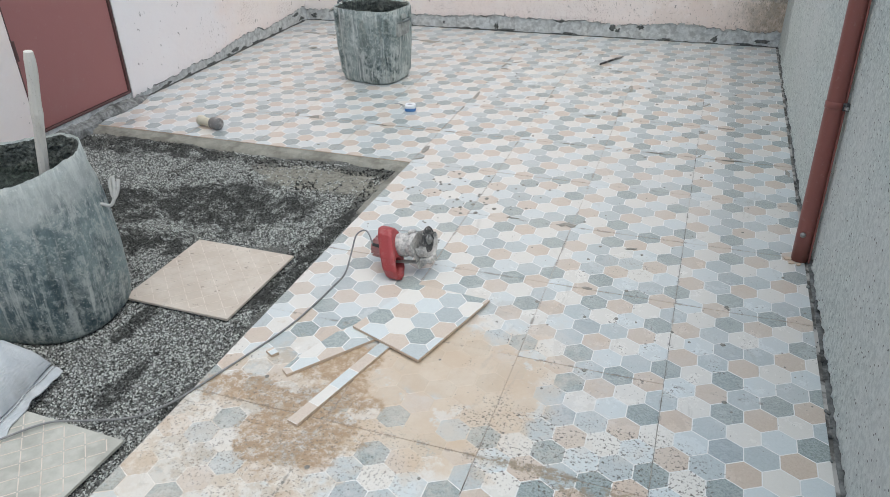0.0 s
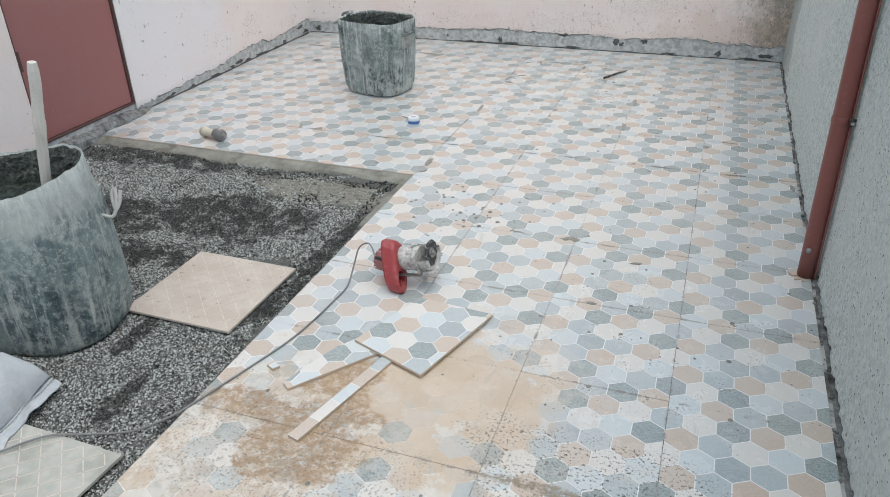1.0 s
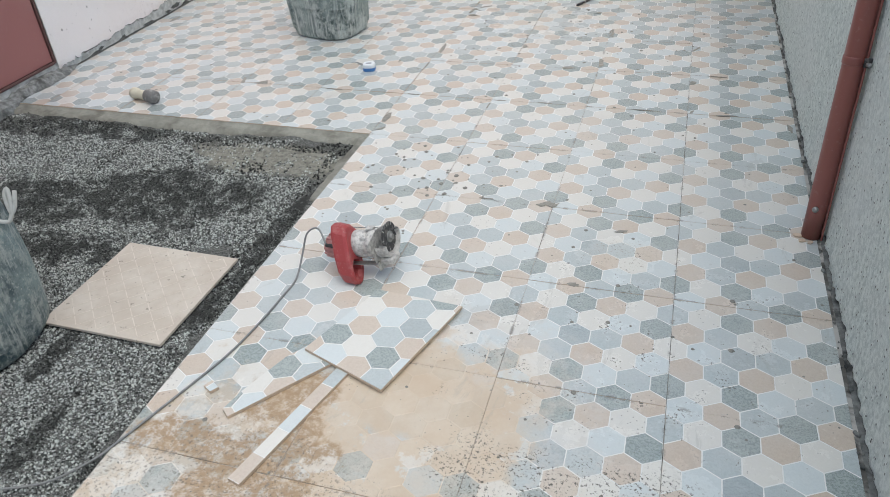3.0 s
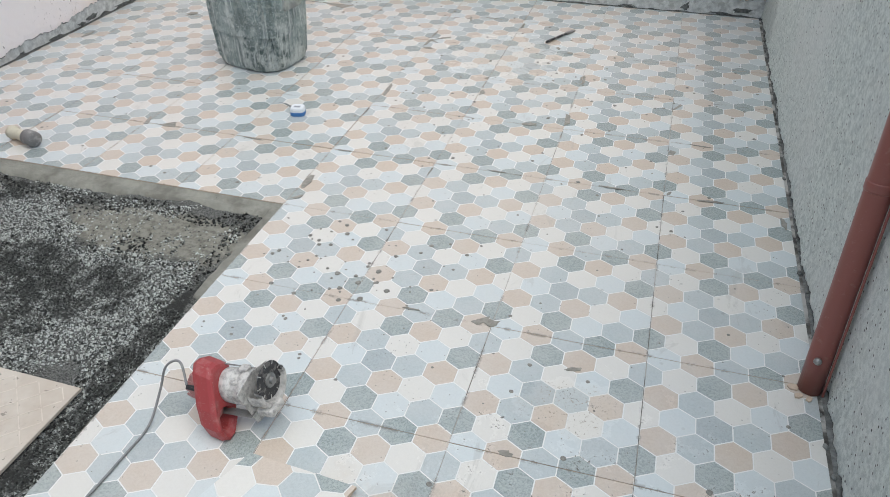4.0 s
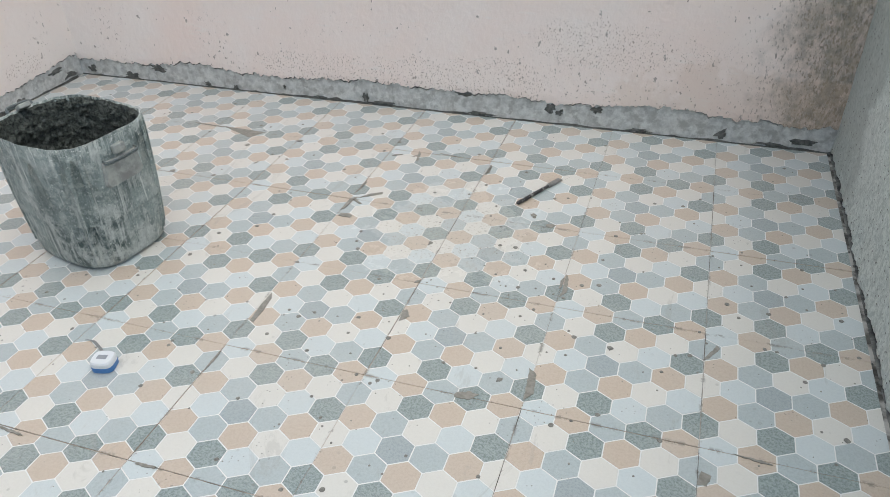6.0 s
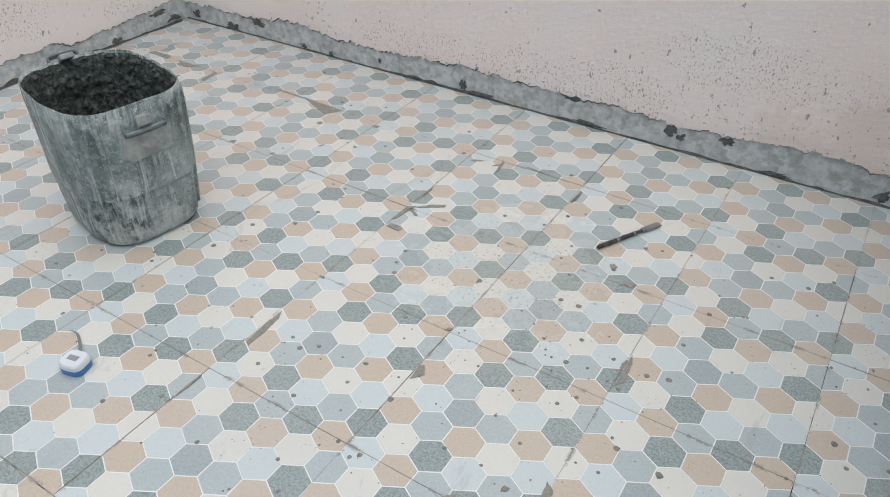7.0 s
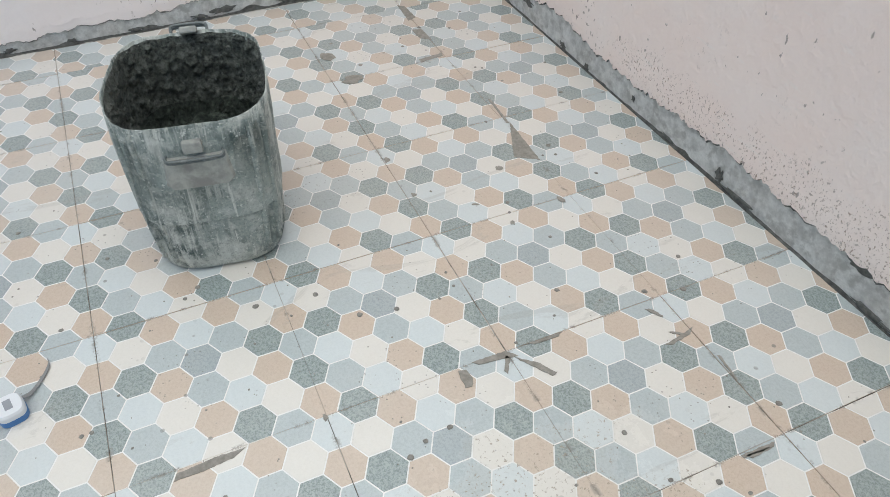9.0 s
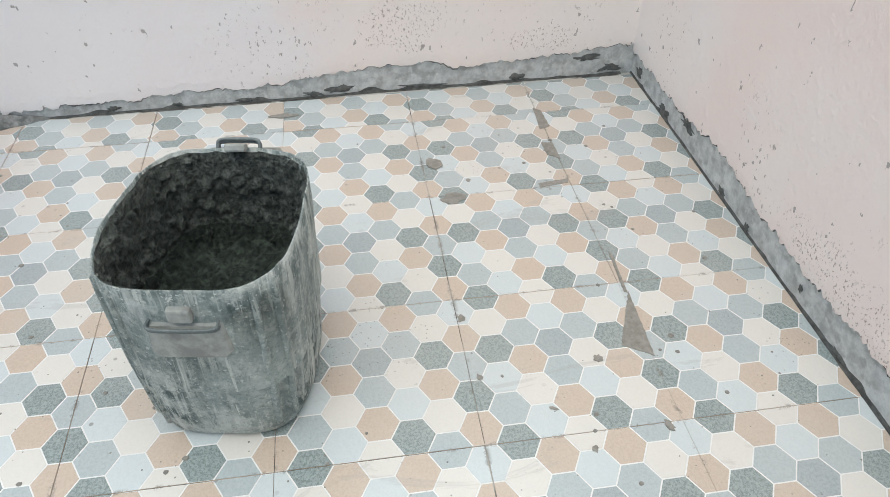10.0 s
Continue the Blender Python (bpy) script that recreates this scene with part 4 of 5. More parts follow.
# broken tan chips of tile where the pipe meets the floor
CHIP_RND = random.Random(44)
for i, (x, y, w) in enumerate(((0.338, -0.412, 0.016), (0.350, -0.440, 0.012), (0.372, -0.446, 0.010))):
    bm = bmesh.new()
    rim = [(w * (0.7 + 0.5 * CHIP_RND.random()) * math.cos(a * 1.05), w * (0.5 + 0.4 * CHIP_RND.random()) * math.sin(a * 1.05)) for a in range(6)]
    slab(bm, rim, 0.0, 0.004)
    bmesh.ops.recalc_face_normals(bm, faces=bm.faces[:])
    tagged(part("tile_shard", bm, TILE_BODY, m=pose(x, y, 0.0005, 0, 0, 40 * i)), "small tan shard of broken tile at the pipe foot", "tile shard", "tile shards at the pipe foot")


# ---- cut plastic cans ----
def can_ring(hx, hy, power, z, n=96, wob=0.0, seed=0, ribs=0.0):
    out = []
    for i in range(n):
        a = 2 * math.pi * i / n
        c, s = math.cos(a), math.sin(a)
        r = (abs(c / hx) ** power + abs(s / hy) ** power) ** (-1 / power)
        if ribs:
            for b in (0.65, 0.83, -0.65, -0.83, math.pi - 0.65, math.pi - 0.83, math.pi + 0.65, math.pi + 0.83):
                d = (a - b + math.pi) % (2 * math.pi) - math.pi
                r -= ribs * math.exp(-(d / 0.042) ** 2)
        r += wob * noise.noise((c * 2, s * 2, seed + z * 4))
        out.append((r * c, r * s, z))
    return out


def can(name, m, hx, hy, h, power, mat, rim_fn, label, fill, category, prof, mortar_label="", pinch=0.0):
    thing = empty(name, m, label, category)
    n = 240
    rings = []
    for s, z in prof:
        if z > h - 0.03 and z != 1.0:
            continue
        rib = 0.0015 if z == 1.0 else 0.005 if z >= 0.36 else 0.012 if 0.03 < z else 0.0
        ring = can_ring(hx * s, hy * s, power, z, n, 0.004, 3, rib)
        if z == 1.0:
            ring = [(x, y, h + rim_fn(2 * math.pi * i / n, i * 96 / n)) for i, (x, y, _) in enumerate(ring)]
        rings.append([(x, y * (1 + pinch * min(0.0, x / hx)) if y < 0 else y, z) for x, y, z in ring])
    inner = [(x * 0.985, y * 0.985, z + 0.0005) for x, y, z in rings[-1]]
    inner2 = [(x * 0.985, y * 0.985, z * 0.4) for x, y, z in rings[-1]]
    bm = bmesh.new()
    loft(bm, rings + [inner, inner2], True, True, False)
    bmesh.ops.recalc_face_normals(bm, faces=bm.faces[:])
    part("body", bm, mat, thing, smooth=True)
    # what it holds
    bm = bmesh.new()
    rings = []
    top = prof[-1][0]
    wall = [(0.975, 0.0), (0.96, 0.06), (0.945, 0.2), (0.93, 0.4), (0.92, 0.6), (0.90, 0.8), (0.85, 0.93), (0.75, 1.0), (0.6, 1.0), (0.45, 1.0), (0.3, 1.0), (0.15, 1.0)]
    fine = []
    for (f0, d0), (f1, d1) in zip(wall, wall[1:]):
        steps = max(1, int(abs(d1 - d0) / 0.022) + 1)
        fine += [(f0 + (f1 - f0) * q / steps, d0 + (d1 - d0) * q / steps) for q in range(steps)]
    for f, down in fine + [wall[-1]]:
        ring = []
        for i, (x, y, _) in enumerate(can_ring(hx * top, hy * top, power, 0, 240, ribs=0.0015)):
            rim = h + rim_fn(2 * math.pi * i / 240, i * 96 / 240) - 0.002 - 0.004 * (1 + wave(i * 0.22, 71)) * (down < 0.1)
            z = rim + (fill - rim) * down
            c = noise.noise((x * 38, y * 38, z * 38)) + 0.8 * noise.noise((x * 80, y * 80, z * 80)) + 0.4 * noise.noise((x * 150, y * 150, z * 150))
            g = f - 0.085 * max(0, c) * (down > 0.03) * (down < 0.95)
            px, py = x * g, y * g * (1 + pinch * min(0.0, x / hx) if y < 0 else 1)
            lump = (0.016 * noise.noise((px * 14, py * 14, 3)) + 0.013 * noise.noise((px * 45, py * 45, 6))) * (down > 0.9)
            ring.append((px, py, z + lump))
        rings.append(ring)
    turn = next(i for i, (f, down) in enumerate(fine) if down > 0.80)
    mort = empty("wet_mortar", m, mortar_label, "mortar")
    loft(bm, rings[:turn + 1], True, False, False)
    part("crust", bm, CRUST, mort, "rough half-dry mortar crust round the rim", smooth=True)
    bm = bmesh.new()
    loft(bm, rings[turn:], True, False, True)
    part("surface", bm, WET, mort, smooth=True)
    return thing


def wire_handle(thing, m, mat, w=0.062, d=0.02, r=0.0035, label=""):
    """Two bent wire loops under a clip, in a recess of a can's end."""
    for k_, (zz, dd) in enumerate(((0.0, d), (-0.008, d * 0.75))):
        bm = bmesh.new()
        pts = [(-0.004, -w, zz), (dd * 0.7, -w * 1.02, zz), (dd, -w * 0.8, zz - 0.002), (dd * 1.05, 0, zz - 0.003), (dd, w * 0.8, zz - 0.002), (dd * 0.7, w * 1.02, zz), (-0.004, w, zz)]
        tube(bm, [m @ p for p in smooth_line(pts, 5)], r, 8)
        part("handle", bm, mat, thing, label if k_ == 0 else "", smooth=True)
    bm = bmesh.new()
    box(bm, -0.004, 0.012, -0.020, 0.020, 0.006, 0.034, 0.004, m)
    part("handle_clip", bm, CAKE, thing)
    bm = bmesh.new()
    vs = []
    for y, z in ((-0.070, -0.072), (-0.058, -0.086), (0.058, -0.086), (0.070, -0.072), (0.062, -0.004), (-0.062, -0.004)):
        vs.append((y, z))
    lo = [bm.verts.new(m @ Vector((-0.004, y, z))) for y, z in vs]
    hi = [bm.verts.new(m @ Vector((0.0035, y * 0.93, -0.045 + (z + 0.045) * 0.92))) for y, z in vs]
    for i in range(6):
        bm.faces.new((lo[i], lo[(i + 1) % 6], hi[(i + 1) % 6], hi[i]))
    bm.faces.new(hi)
    bmesh.ops.recalc_face_normals(bm, faces=bm.faces[:])
    part("grip_plate", bm, CAKE, thing, "pale cement-caked grip plate")


WIRE = paint("cement_spattered_wire", (0.16, 0.185, 0.185), (0.48, 0.50, 0.48), 0.6, 60, 0.5, 0.2)
M_BUCKET = pose(-1.868, 1.138, 0.0, 0, 0, -9)
bucket = can("mortar_bucket", M_BUCKET, 0.203, 0.170, 0.418, 3.4, CAN_GREY,
             lambda a, i: 0.004 * wave(i * 0.2, 81) + 0.0015 * wave(i * 0.9, 82),
             "cement-caked grey plastic can cut open as a mortar bucket", 0.21, "bucket", [(0.74, 0.0), (0.83, 0.004), (0.88, 0.014), (0.91, 0.034), (0.93, 0.075), (0.95, 0.13), (0.975, 0.20), (0.99, 0.28), (1.0, 0.36), (1.0, 1.0)],
             mortar_label="dark wet mortar in the grey cut can", pinch=0.10)
wire_handle(bucket, pose(0.2035, 0, 0.352), WIRE, w=0.056, d=0.017, r=0.0027, label="bent dull wire handle")
wire_handle(bucket, pose(-0.2035, 0.012, 0.412, 0, 0, 180) @ pose(0, 0, 0, 0, -58, 0), WIRE, w=0.040, d=0.020, label="bent dull wire handle")

# upright ribs in pairs by the rounded corners of the bucket
for a in (0.56, 0.74, -0.56, -0.74, math.pi - 0.56, math.pi - 0.74, math.pi + 0.56, math.pi + 0.74):
    bm = bmesh.new()
    run = []
    for sc, z in ((0.915, 0.040), (0.93, 0.075), (0.95, 0.13), (0.975, 0.20), (0.99, 0.28), (1.0, 0.36), (1.0, 0.408)):
        c, d = math.cos(a), math.sin(a)
        r = (abs(c / (0.203 * sc)) ** 3.4 + abs(d / (0.170 * sc)) ** 3.4) ** (-1 / 3.4) - 0.001
        run.append((r * c, r * d * (0.93 if c < 0 and d < 0 else 1.0), z))
    tube(bm, smooth_line(run, 3), 0.0072, 8)
    part("rib", bm, CAN_GREY, bucket, smooth=True)

M_DRUM = pose(-1.872, -1.378, PIT_Z - 0.004, 0, 0, 12)
drum = can("mortar_drum", M_DRUM, 0.220, 0.208, 0.520, 2.5, CAN_BLUE,
           lambda a, i: 0.022 * math.cos(a - 0.7) + 0.009 * wave(i * 0.16, 91) + 0.004 * wave(i * 0.8, 92),
           "blue-grey cement-caked plastic drum cut open, standing on grit", 0.43, "drum", [(0.80, 0.0), (0.90, 0.005), (0.95, 0.018), (0.975, 0.05), (0.99, 0.11), (1.0, 0.20), (0.99, 0.29), (0.965, 0.36), (0.92, 0.42), (0.87, 0.47), (0.83, 1.0)],
           mortar_label="dark wet mortar in the blue-grey drum")
bm = bmesh.new()
tube(bm, smooth_line([(0.205, 0.055, 0.365), (0.236, 0.060, 0.360), (0.247, 0.075, 0.395), (0.243, 0.090, 0.437), (0.233, 0.085, 0.420), (0.243, 0.070, 0.380), (0.253, 0.080, 0.395), (0.257, 0.095, 0.430)], 6), 0.0055, 8)
part("cord_handle", bm, ROPE, drum, "dirty white cord loop", smooth=True)

# wooden stick standing in the drum
bm = bmesh.new()
pts, rad = [], []
a, b = Vector((-1.795, -1.368, 0.34)), Vector((-1.700, -1.356, 0.815))
for i in range(23):
    f = i / 22
    pts.append(a.lerp(b, f) + Vector((0.004 * wave(f, 101, 5), 0.004 * wave(f, 102, 5), 0)))
    rad.append(0.0150 + 0.0010 * wave(f, 103, 9) + (0.0015 if 0.60 < f < 0.68 else 0) - (0.003 if i == 22 else 0))
tube(bm, pts, rad, 9)
tagged(part("wooden_stick", bm, WOOD, smooth=False), "bleached wooden tool handle standing in the mortar drum", "stick")

# ---- woven sack ----
k = Nodes("woven_white_sack", 0.75)
_f = k.noise(18, 5, 0.7)
_c = k.mix(k.ramp(_f, 0.35, 0.7), (0.52, 0.56, 0.58), (0.62, 0.65, 0.66))
_c = k.mix(k.ramp(k.noise(7, 4), 0.55, 0.7, 0, 0.5), _c, (0.36, 0.37, 0.36))
k.bump(k.math("ADD", k.noise(240, 2, 0.5, k.scaled(1, 0.2, 1)), k.noise(26, 4)), 0.003)
SACK = k.done(_c)
M_SACK = pose(-1.885, -1.905, PIT_Z - 0.002, 0, 0, 11)
sack = empty("cement_sack", M_SACK, "plump white woven plastic sack lying on the grit", "sack")
bm = bmesh.new()
rings = []
for i in range(33):
    u = -1 + 2 * i / 32
    ring = []
    fat = (1 - abs(u) ** 4.5) ** 0.6 if abs(u) < 1 else 0.0
    for j in range(40):
        a = 2 * math.pi * j / 40
        wy = 0.20 * (0.93 + 0.07 * abs(u) ** 3)
        y = wy * math.copysign(abs(math.cos(a)) ** 0.75, math.cos(a))
        z = math.sin(a)
        hgt = 0.098 * fat + 0.003
        zz = 0.092 + hgt * math.copysign(abs(z) ** 0.8, z) - (0.0 if z > 0 else 0)
        zz = max(0.0, zz) - 0.045 * abs(u) ** 6
        fold = 0.006 * wave(u * 3 + math.cos(a), 111, 4) + 0.005 * math.sin(16 * math.cos(a)) * abs(u) ** 4
        ring.append((0.30 * u + 0.010 * wave(y * 9, 112) * abs(u), y, max(0.0, zz + fold * (z > -0.2))))
    rings.append(ring)
loft(bm, rings, True, True, True)
bmesh.ops.recalc_face_normals(bm, faces=bm.faces[:])
part("body", bm, SACK, sack, smooth=True)
for sgn in (1, -1):
    bm = bmesh.new()
    rows = []
    for i in range(45):
        y = -0.205 + 0.41 * i / 44
        e = 0.030 + 0.014 * wave(y, 113, 24)
        z = 0.034 + 0.018 * wave(y, 114, 14)
        rows.append([(sgn * 0.293, y, z + 0.006), (sgn * (0.298 + e * 0.5), y, z + 0.004), (sgn * (0.298 + e), y, z - 0.008), (sgn * (0.298 + e), y, z - 0.011), (sgn * 0.293, y, z - 0.002)])
    loft(bm, rows, closed=False)
    bmesh.ops.recalc_face_normals(bm, faces=bm.faces[:])
    hem = part("hem", bm, SACK, sack)
    bm = bmesh.new()
    for i in range(30):
        y = -0.195 + 0.39 * i / 29
        z = 0.042 + 0.018 * wave(y, 114, 14)
        tube(bm, [(sgn * 0.308, y, z), (sgn * 0.309, y + 0.009, z + 0.0005)], 0.0013, 5)
    part("stitching", bm, CABLE, hem)

# ---- tiles lying face down on the grit ----
def face_down_tile(m, label, mat):
    thing = empty("loose_tile", m, label, "tile", "loose tiles lying face down")
    bm = bmesh.new()
    box(bm, -0.2, 0.2, -0.2, 0.2, 0, 0.009, 0.001)
    part("tile_body", bm, mat, thing)
    bm = bmesh.new()
    n = 11
    for i in range(n):
        for j in range(n):
            x, y = -0.172 + 0.0344 * i, -0.172 + 0.0344 * j
            a = 45 if (i + j) % 2 else -45
            box(bm, -0.021, 0.021, -0.0013, 0.0013, 0.0088, 0.0098, 0, Matrix.Translation((x, y, 0)) @ Matrix.Rotation(radians(a), 4, "Z"))
    part("ridge_lattice", bm, TILE_RIDGE, thing, "pale raised ridge lattice")
    return thing


face_down_tile(pose(-1.496, -1.083, -0.014, 0.4, -0.5, -1.2), "beige tile lying face down, its ridged back upward", TILE_BACK)
face_down_tile(pose(-1.457, -2.008, -0.014, -0.4, -0.5, -2.0), "greyish tile face down beside the sack, cable across it", rough_mat("dusty_tile_back", (0.42, 0.425, 0.38), (0.52, 0.52, 0.47), 20, 0.9, 0.0006, (0.36, 0.36, 0.32), 6.0))


# ---- cut tile pieces by the cutter ----
def cut_tile(name, outline, m, label, shift=(0, 0)):
    ob = new(name, tile_mesh(name, outline, shift, mats=CLEAN_MATS))
    ob.matrix_basis = m
    return tagged(ob, label, "tile offcut", "tile offcuts beside the cutter")


cut_tile("cut_tile", [(0.0, 0.0), (0.258, 0.0), (0.240, 0.36), (0.0, 0.289)], pose(-0.896, -1.232, 0.0195, 0, 0.6, -20),
         "clean cut piece of hexagon tile resting on two offcuts", (0.03, 0.02))
cut_tile("tile_wedge", [(0.0, 0.0), (0.33, 0.0), (0.33, 0.100), (0.20, 0.096), (0.066, 0.058), (0.0, 0.030)], pose(-0.979, -1.480, 0.0095, 0, 0, 53),
         "tapered offcut of hexagon tile lying under the cut piece", (0.02, 0.0))
cut_tile("tile_strip", [(0.0, 0.0), (0.42, 0.0), (0.42, 0.036), (0.0, 0.034)], pose(-0.855, -1.645, 0.0095, 0, 0, 75),
         "narrow straight offcut strip of hexagon tile", (-0.16, 0.017 - 2 * T / ROWS))
cut_tile("tile_chip", [(0.0, 0.0), (0.030, 0.0), (0.032, 0.022), (0.0, 0.024)], pose(-1.090, -1.404, 0.0095, 0, 0, -28),
         "small chip of tile on the floor", (0.01, 0.01))

# ---- tile cutter ----
M_CUT = pose(-0.879, -0.862, 0.0, 0, 0, -9) @ Matrix.Scale(0.92, 4)
cutter = empty("tile_cutter", M_CUT, "red handheld electric tile cutter caked in white slurry", "power tool")
axis = 0.075
bm = bmesh.new()
turned(bm, [(-0.125, 0.018), (-0.122, 0.032), (-0.105, 0.040), (-0.06, 0.042), (-0.052, 0.036)], 24, "x", Matrix.Translation((0, 0, axis)))
part("motor_cap", bm, TOOL_PALE_RED, cutter, "slurry-dulled red motor cap", smooth=True)
bm = bmesh.new()
for i in range(14):
    a = 2 * math.pi * i / 14
    box(bm, -0.116, -0.066, -0.003, 0.003, 0.037, 0.0418, 0, Matrix.Translation((0, 0, axis)) @ Matrix.Rotation(a, 4, "X"))
part("cooling_fins", bm, TOOL_PALE_RED, cutter)
# red shell: a long rounded plate across the motor, leaning on its lower end
bm = bmesh.new()
u, v = Vector((0.26, -0.48, -0.838)), Vector((0, 0.866, -0.50))
mid = Vector((-0.034, -0.030, 0.080))
outer = [(-0.092, -0.014), (-0.084, -0.034), (-0.060, -0.043), (0.020, -0.043), (0.066, -0.034), (0.092, -0.014), (0.096, 0.006), (0.086, 0.024), (0.052, 0.041), (-0.050, 0.043), (-0.082, 0.034), (-0.092, 0.014)]
hole = [(0.014, -0.006), (0.018, -0.016), (0.030, -0.022), (0.042, -0.022), (0.062, -0.017), (0.070, -0.008), (0.071, 0.004), (0.066, 0.013), (0.046, 0.022), (0.028, 0.021), (0.018, 0.016), (0.014, 0.006)]


def shell_ring(outline, grow, x):
    ring = []
    for du, dv in outline:
        p = mid + u * (du * grow) + v * (dv * grow) + Vector((x + 0.10 * du, 0, 0))
        ring.append(Vector((p.x, p.y, max(p.z, 0.001))))
    return ring


def open_ring(grow, x):
    return [mid + u * (0.042 + (du - 0.042) * grow) + v * (dv * grow) + Vector((x + 0.10 * du, 0, 0)) for du, dv in hole]


loft(bm, [open_ring(1.0, -0.016), open_ring(1.12, -0.028), shell_ring(outer, 0.86, -0.030), shell_ring(outer, 0.95, -0.027), shell_ring(outer, 1.0, -0.017),
          shell_ring(outer, 1.0, 0.016), shell_ring(outer, 0.95, 0.026), shell_ring(outer, 0.86, 0.030), open_ring(1.12, 0.028), open_ring(1.0, 0.016), open_ring(1.0, -0.016)])
bmesh.ops.remove_doubles(bm, verts=bm.verts[:], dist=1e-6)
bmesh.ops.recalc_face_normals(bm, faces=bm.faces[:])
shell = part("shell", bm, TOOL_RED, cutter, "red plastic shell with a grip opening")
bm = bmesh.new()
tube(bm, [mid + u * 0.016 + v * 0.004 + Vector((0.002, 0, 0)), mid + u * 0.034 + v * 0.003 + Vector((0.006, 0, 0)), mid + u * 0.044 + Vector((0.004, 0, 0))], [0.012, 0.010, 0.006], 10)
part("trigger", bm, TOOL_PALE_RED, shell, "slurry-dulled trigger", smooth=True)
HEAD = Matrix.Translation((0, 0.010, axis + 0.026)) @ Matrix.Rotation(radians(5), 4, "Z") @ Matrix.Rotation(radians(-10), 4, "Y")
bm = bmesh.new()
turned(bm, [(-0.034, 0.034), (-0.024, 0.042), (0.008, 0.044), (0.012, 0.039), (0.028, 0.039), (0.034, 0.045), (0.050, 0.046), (0.056, 0.038)], 28, "x", HEAD)
part("gear_housing", bm, TOOL_GREY, cutter, "white slurry-caked gear housing", smooth=True)
for a in (0.6, 2.2, 3.8, 5.2):
    bm = bmesh.new()
    turned(bm, [(0.010, 0.006), (0.050, 0.006), (0.054, 0.004)], 8, "x", HEAD @ Matrix.Translation((0, 0.038 * math.cos(a), 0.038 * math.sin(a))))
    part("housing_screw", bm, TOOL_GREY, cutter)
# foot plate: a thin steel sheet on edge across the front of the head
bm = bmesh.new()
sheet = [(-0.058, 0.046), (0.010, 0.060), (0.066, 0.044), (0.082, 0.006), (0.076, -0.056), (0.030, -0.078), (-0.030, -0.070)]
slab(bm, [(y, z) for y, z in reversed(sheet)], 0.0, 0.0022)
bmesh.ops.transform(bm, matrix=HEAD @ Matrix.Translation((0.056, -0.004, -0.012)) @ Matrix(((0, 0, 1, 0), (1, 0, 0, 0), (0, 1, 0, 0), (0, 0, 0, 1))), verts=bm.verts[:])
bmesh.ops.recalc_face_normals(bm, faces=bm.faces[:])
part("base_plate", bm, TOOL_GREY, cutter, "thin slurry-whitened steel base plate")
bm = bmesh.new()
box(bm, -0.062, 0.058, 0.020, 0.024, 0.044, 0.046, 0.0006, HEAD)
part("guide_rod", bm, STEEL, cutter, "thin steel guide")
bm = bmesh.new()
box(bm, -0.040, 0.062, -0.052, -0.030, -0.0475, -0.0455, 0.0006, HEAD)
part("guide_rod", bm, STEEL, cutter)
bm = bmesh.new()
box(bm, 0.020, 0.046, 0.004, 0.026, 0.034, 0.052, 0.004, HEAD)
part("plate_bracket", bm, TOOL_GREY, cutter)
# guard: a caked half shell under the disc, open above
bm = bmesh.new()
rings = []
for x, sc in ((0.060, 0.90), (0.064, 1.0), (0.096, 1.0), (0.102, 0.94), (0.101, 0.80), (0.078, 0.74), (0.070, 0.70)):
    ring = []
    for i in range(25):
        a = radians(175 + 200 * i / 24)
        r = 0.056 * sc * (1 + 0.015 * math.cos(5 * a))
        ring.append(HEAD @ Vector((x, 0.014 + r * math.cos(a), 0.006 + r * math.sin(a))))
    rings.append(ring)
loft(bm, rings, False)
bmesh.ops.recalc_face_normals(bm, faces=bm.faces[:])
guard = part("blade_guard", bm, TOOL_GREY, cutter, "slurry-caked blade guard")
bm = bmesh.new()
box(bm, 0.074, 0.092, 0.052, 0.074, -0.006, 0.006, 0.004, HEAD)
part("wing_knob", bm, BLACK, guard)
bm = bmesh.new()
box(bm, 0.066, 0.112, -0.034, 0.020, -0.058, -0.036, 0.007, HEAD)
part("guard_lug", bm, TOOL_GREY, guard)
DISC = HEAD @ Matrix.Translation((0.004, 0.020, 0.014))
bm = bmesh.new()
turned(bm, [(0.083, 0.010), (0.0835, 0.047), (0.0855, 0.047), (0.086, 0.010)], 44, "x", DISC)
blade = part("blade", bm, DARK_STEEL, cutter, "dark dusty diamond cutting disc")
for i in range(9):
    bm = bmesh.new()
    box(bm, 0.0830, 0.0862, -0.0012, 0.0012, 0.037, 0.0475, 0, DISC @ Matrix.Rotation(2 * math.pi * i / 9, 4, "X"))
    part("rim_slot", bm, TOOL_GREY, blade, "pale slurry-filled slot" if i == 0 else "")
bm = bmesh.new()
turned(bm, [(0.085, 0.019), (0.090, 0.018), (0.091, 0.010), (0.098, 0.009), (0.099, 0.005)], 12, "x", DISC)
part("arbor_nut", bm, STEEL, blade)
bm = bmesh.new()
tube(bm, [(-0.050, -0.030, 0.098), (-0.072, -0.040, 0.102), (-0.100, -0.050, 0.108)], [0.0085, 0.0075, 0.0055], 10)
part("strain_relief", bm, BLACK, cutter, smooth=True)
bm = bmesh.new()
inv = M_CUT.inverted()
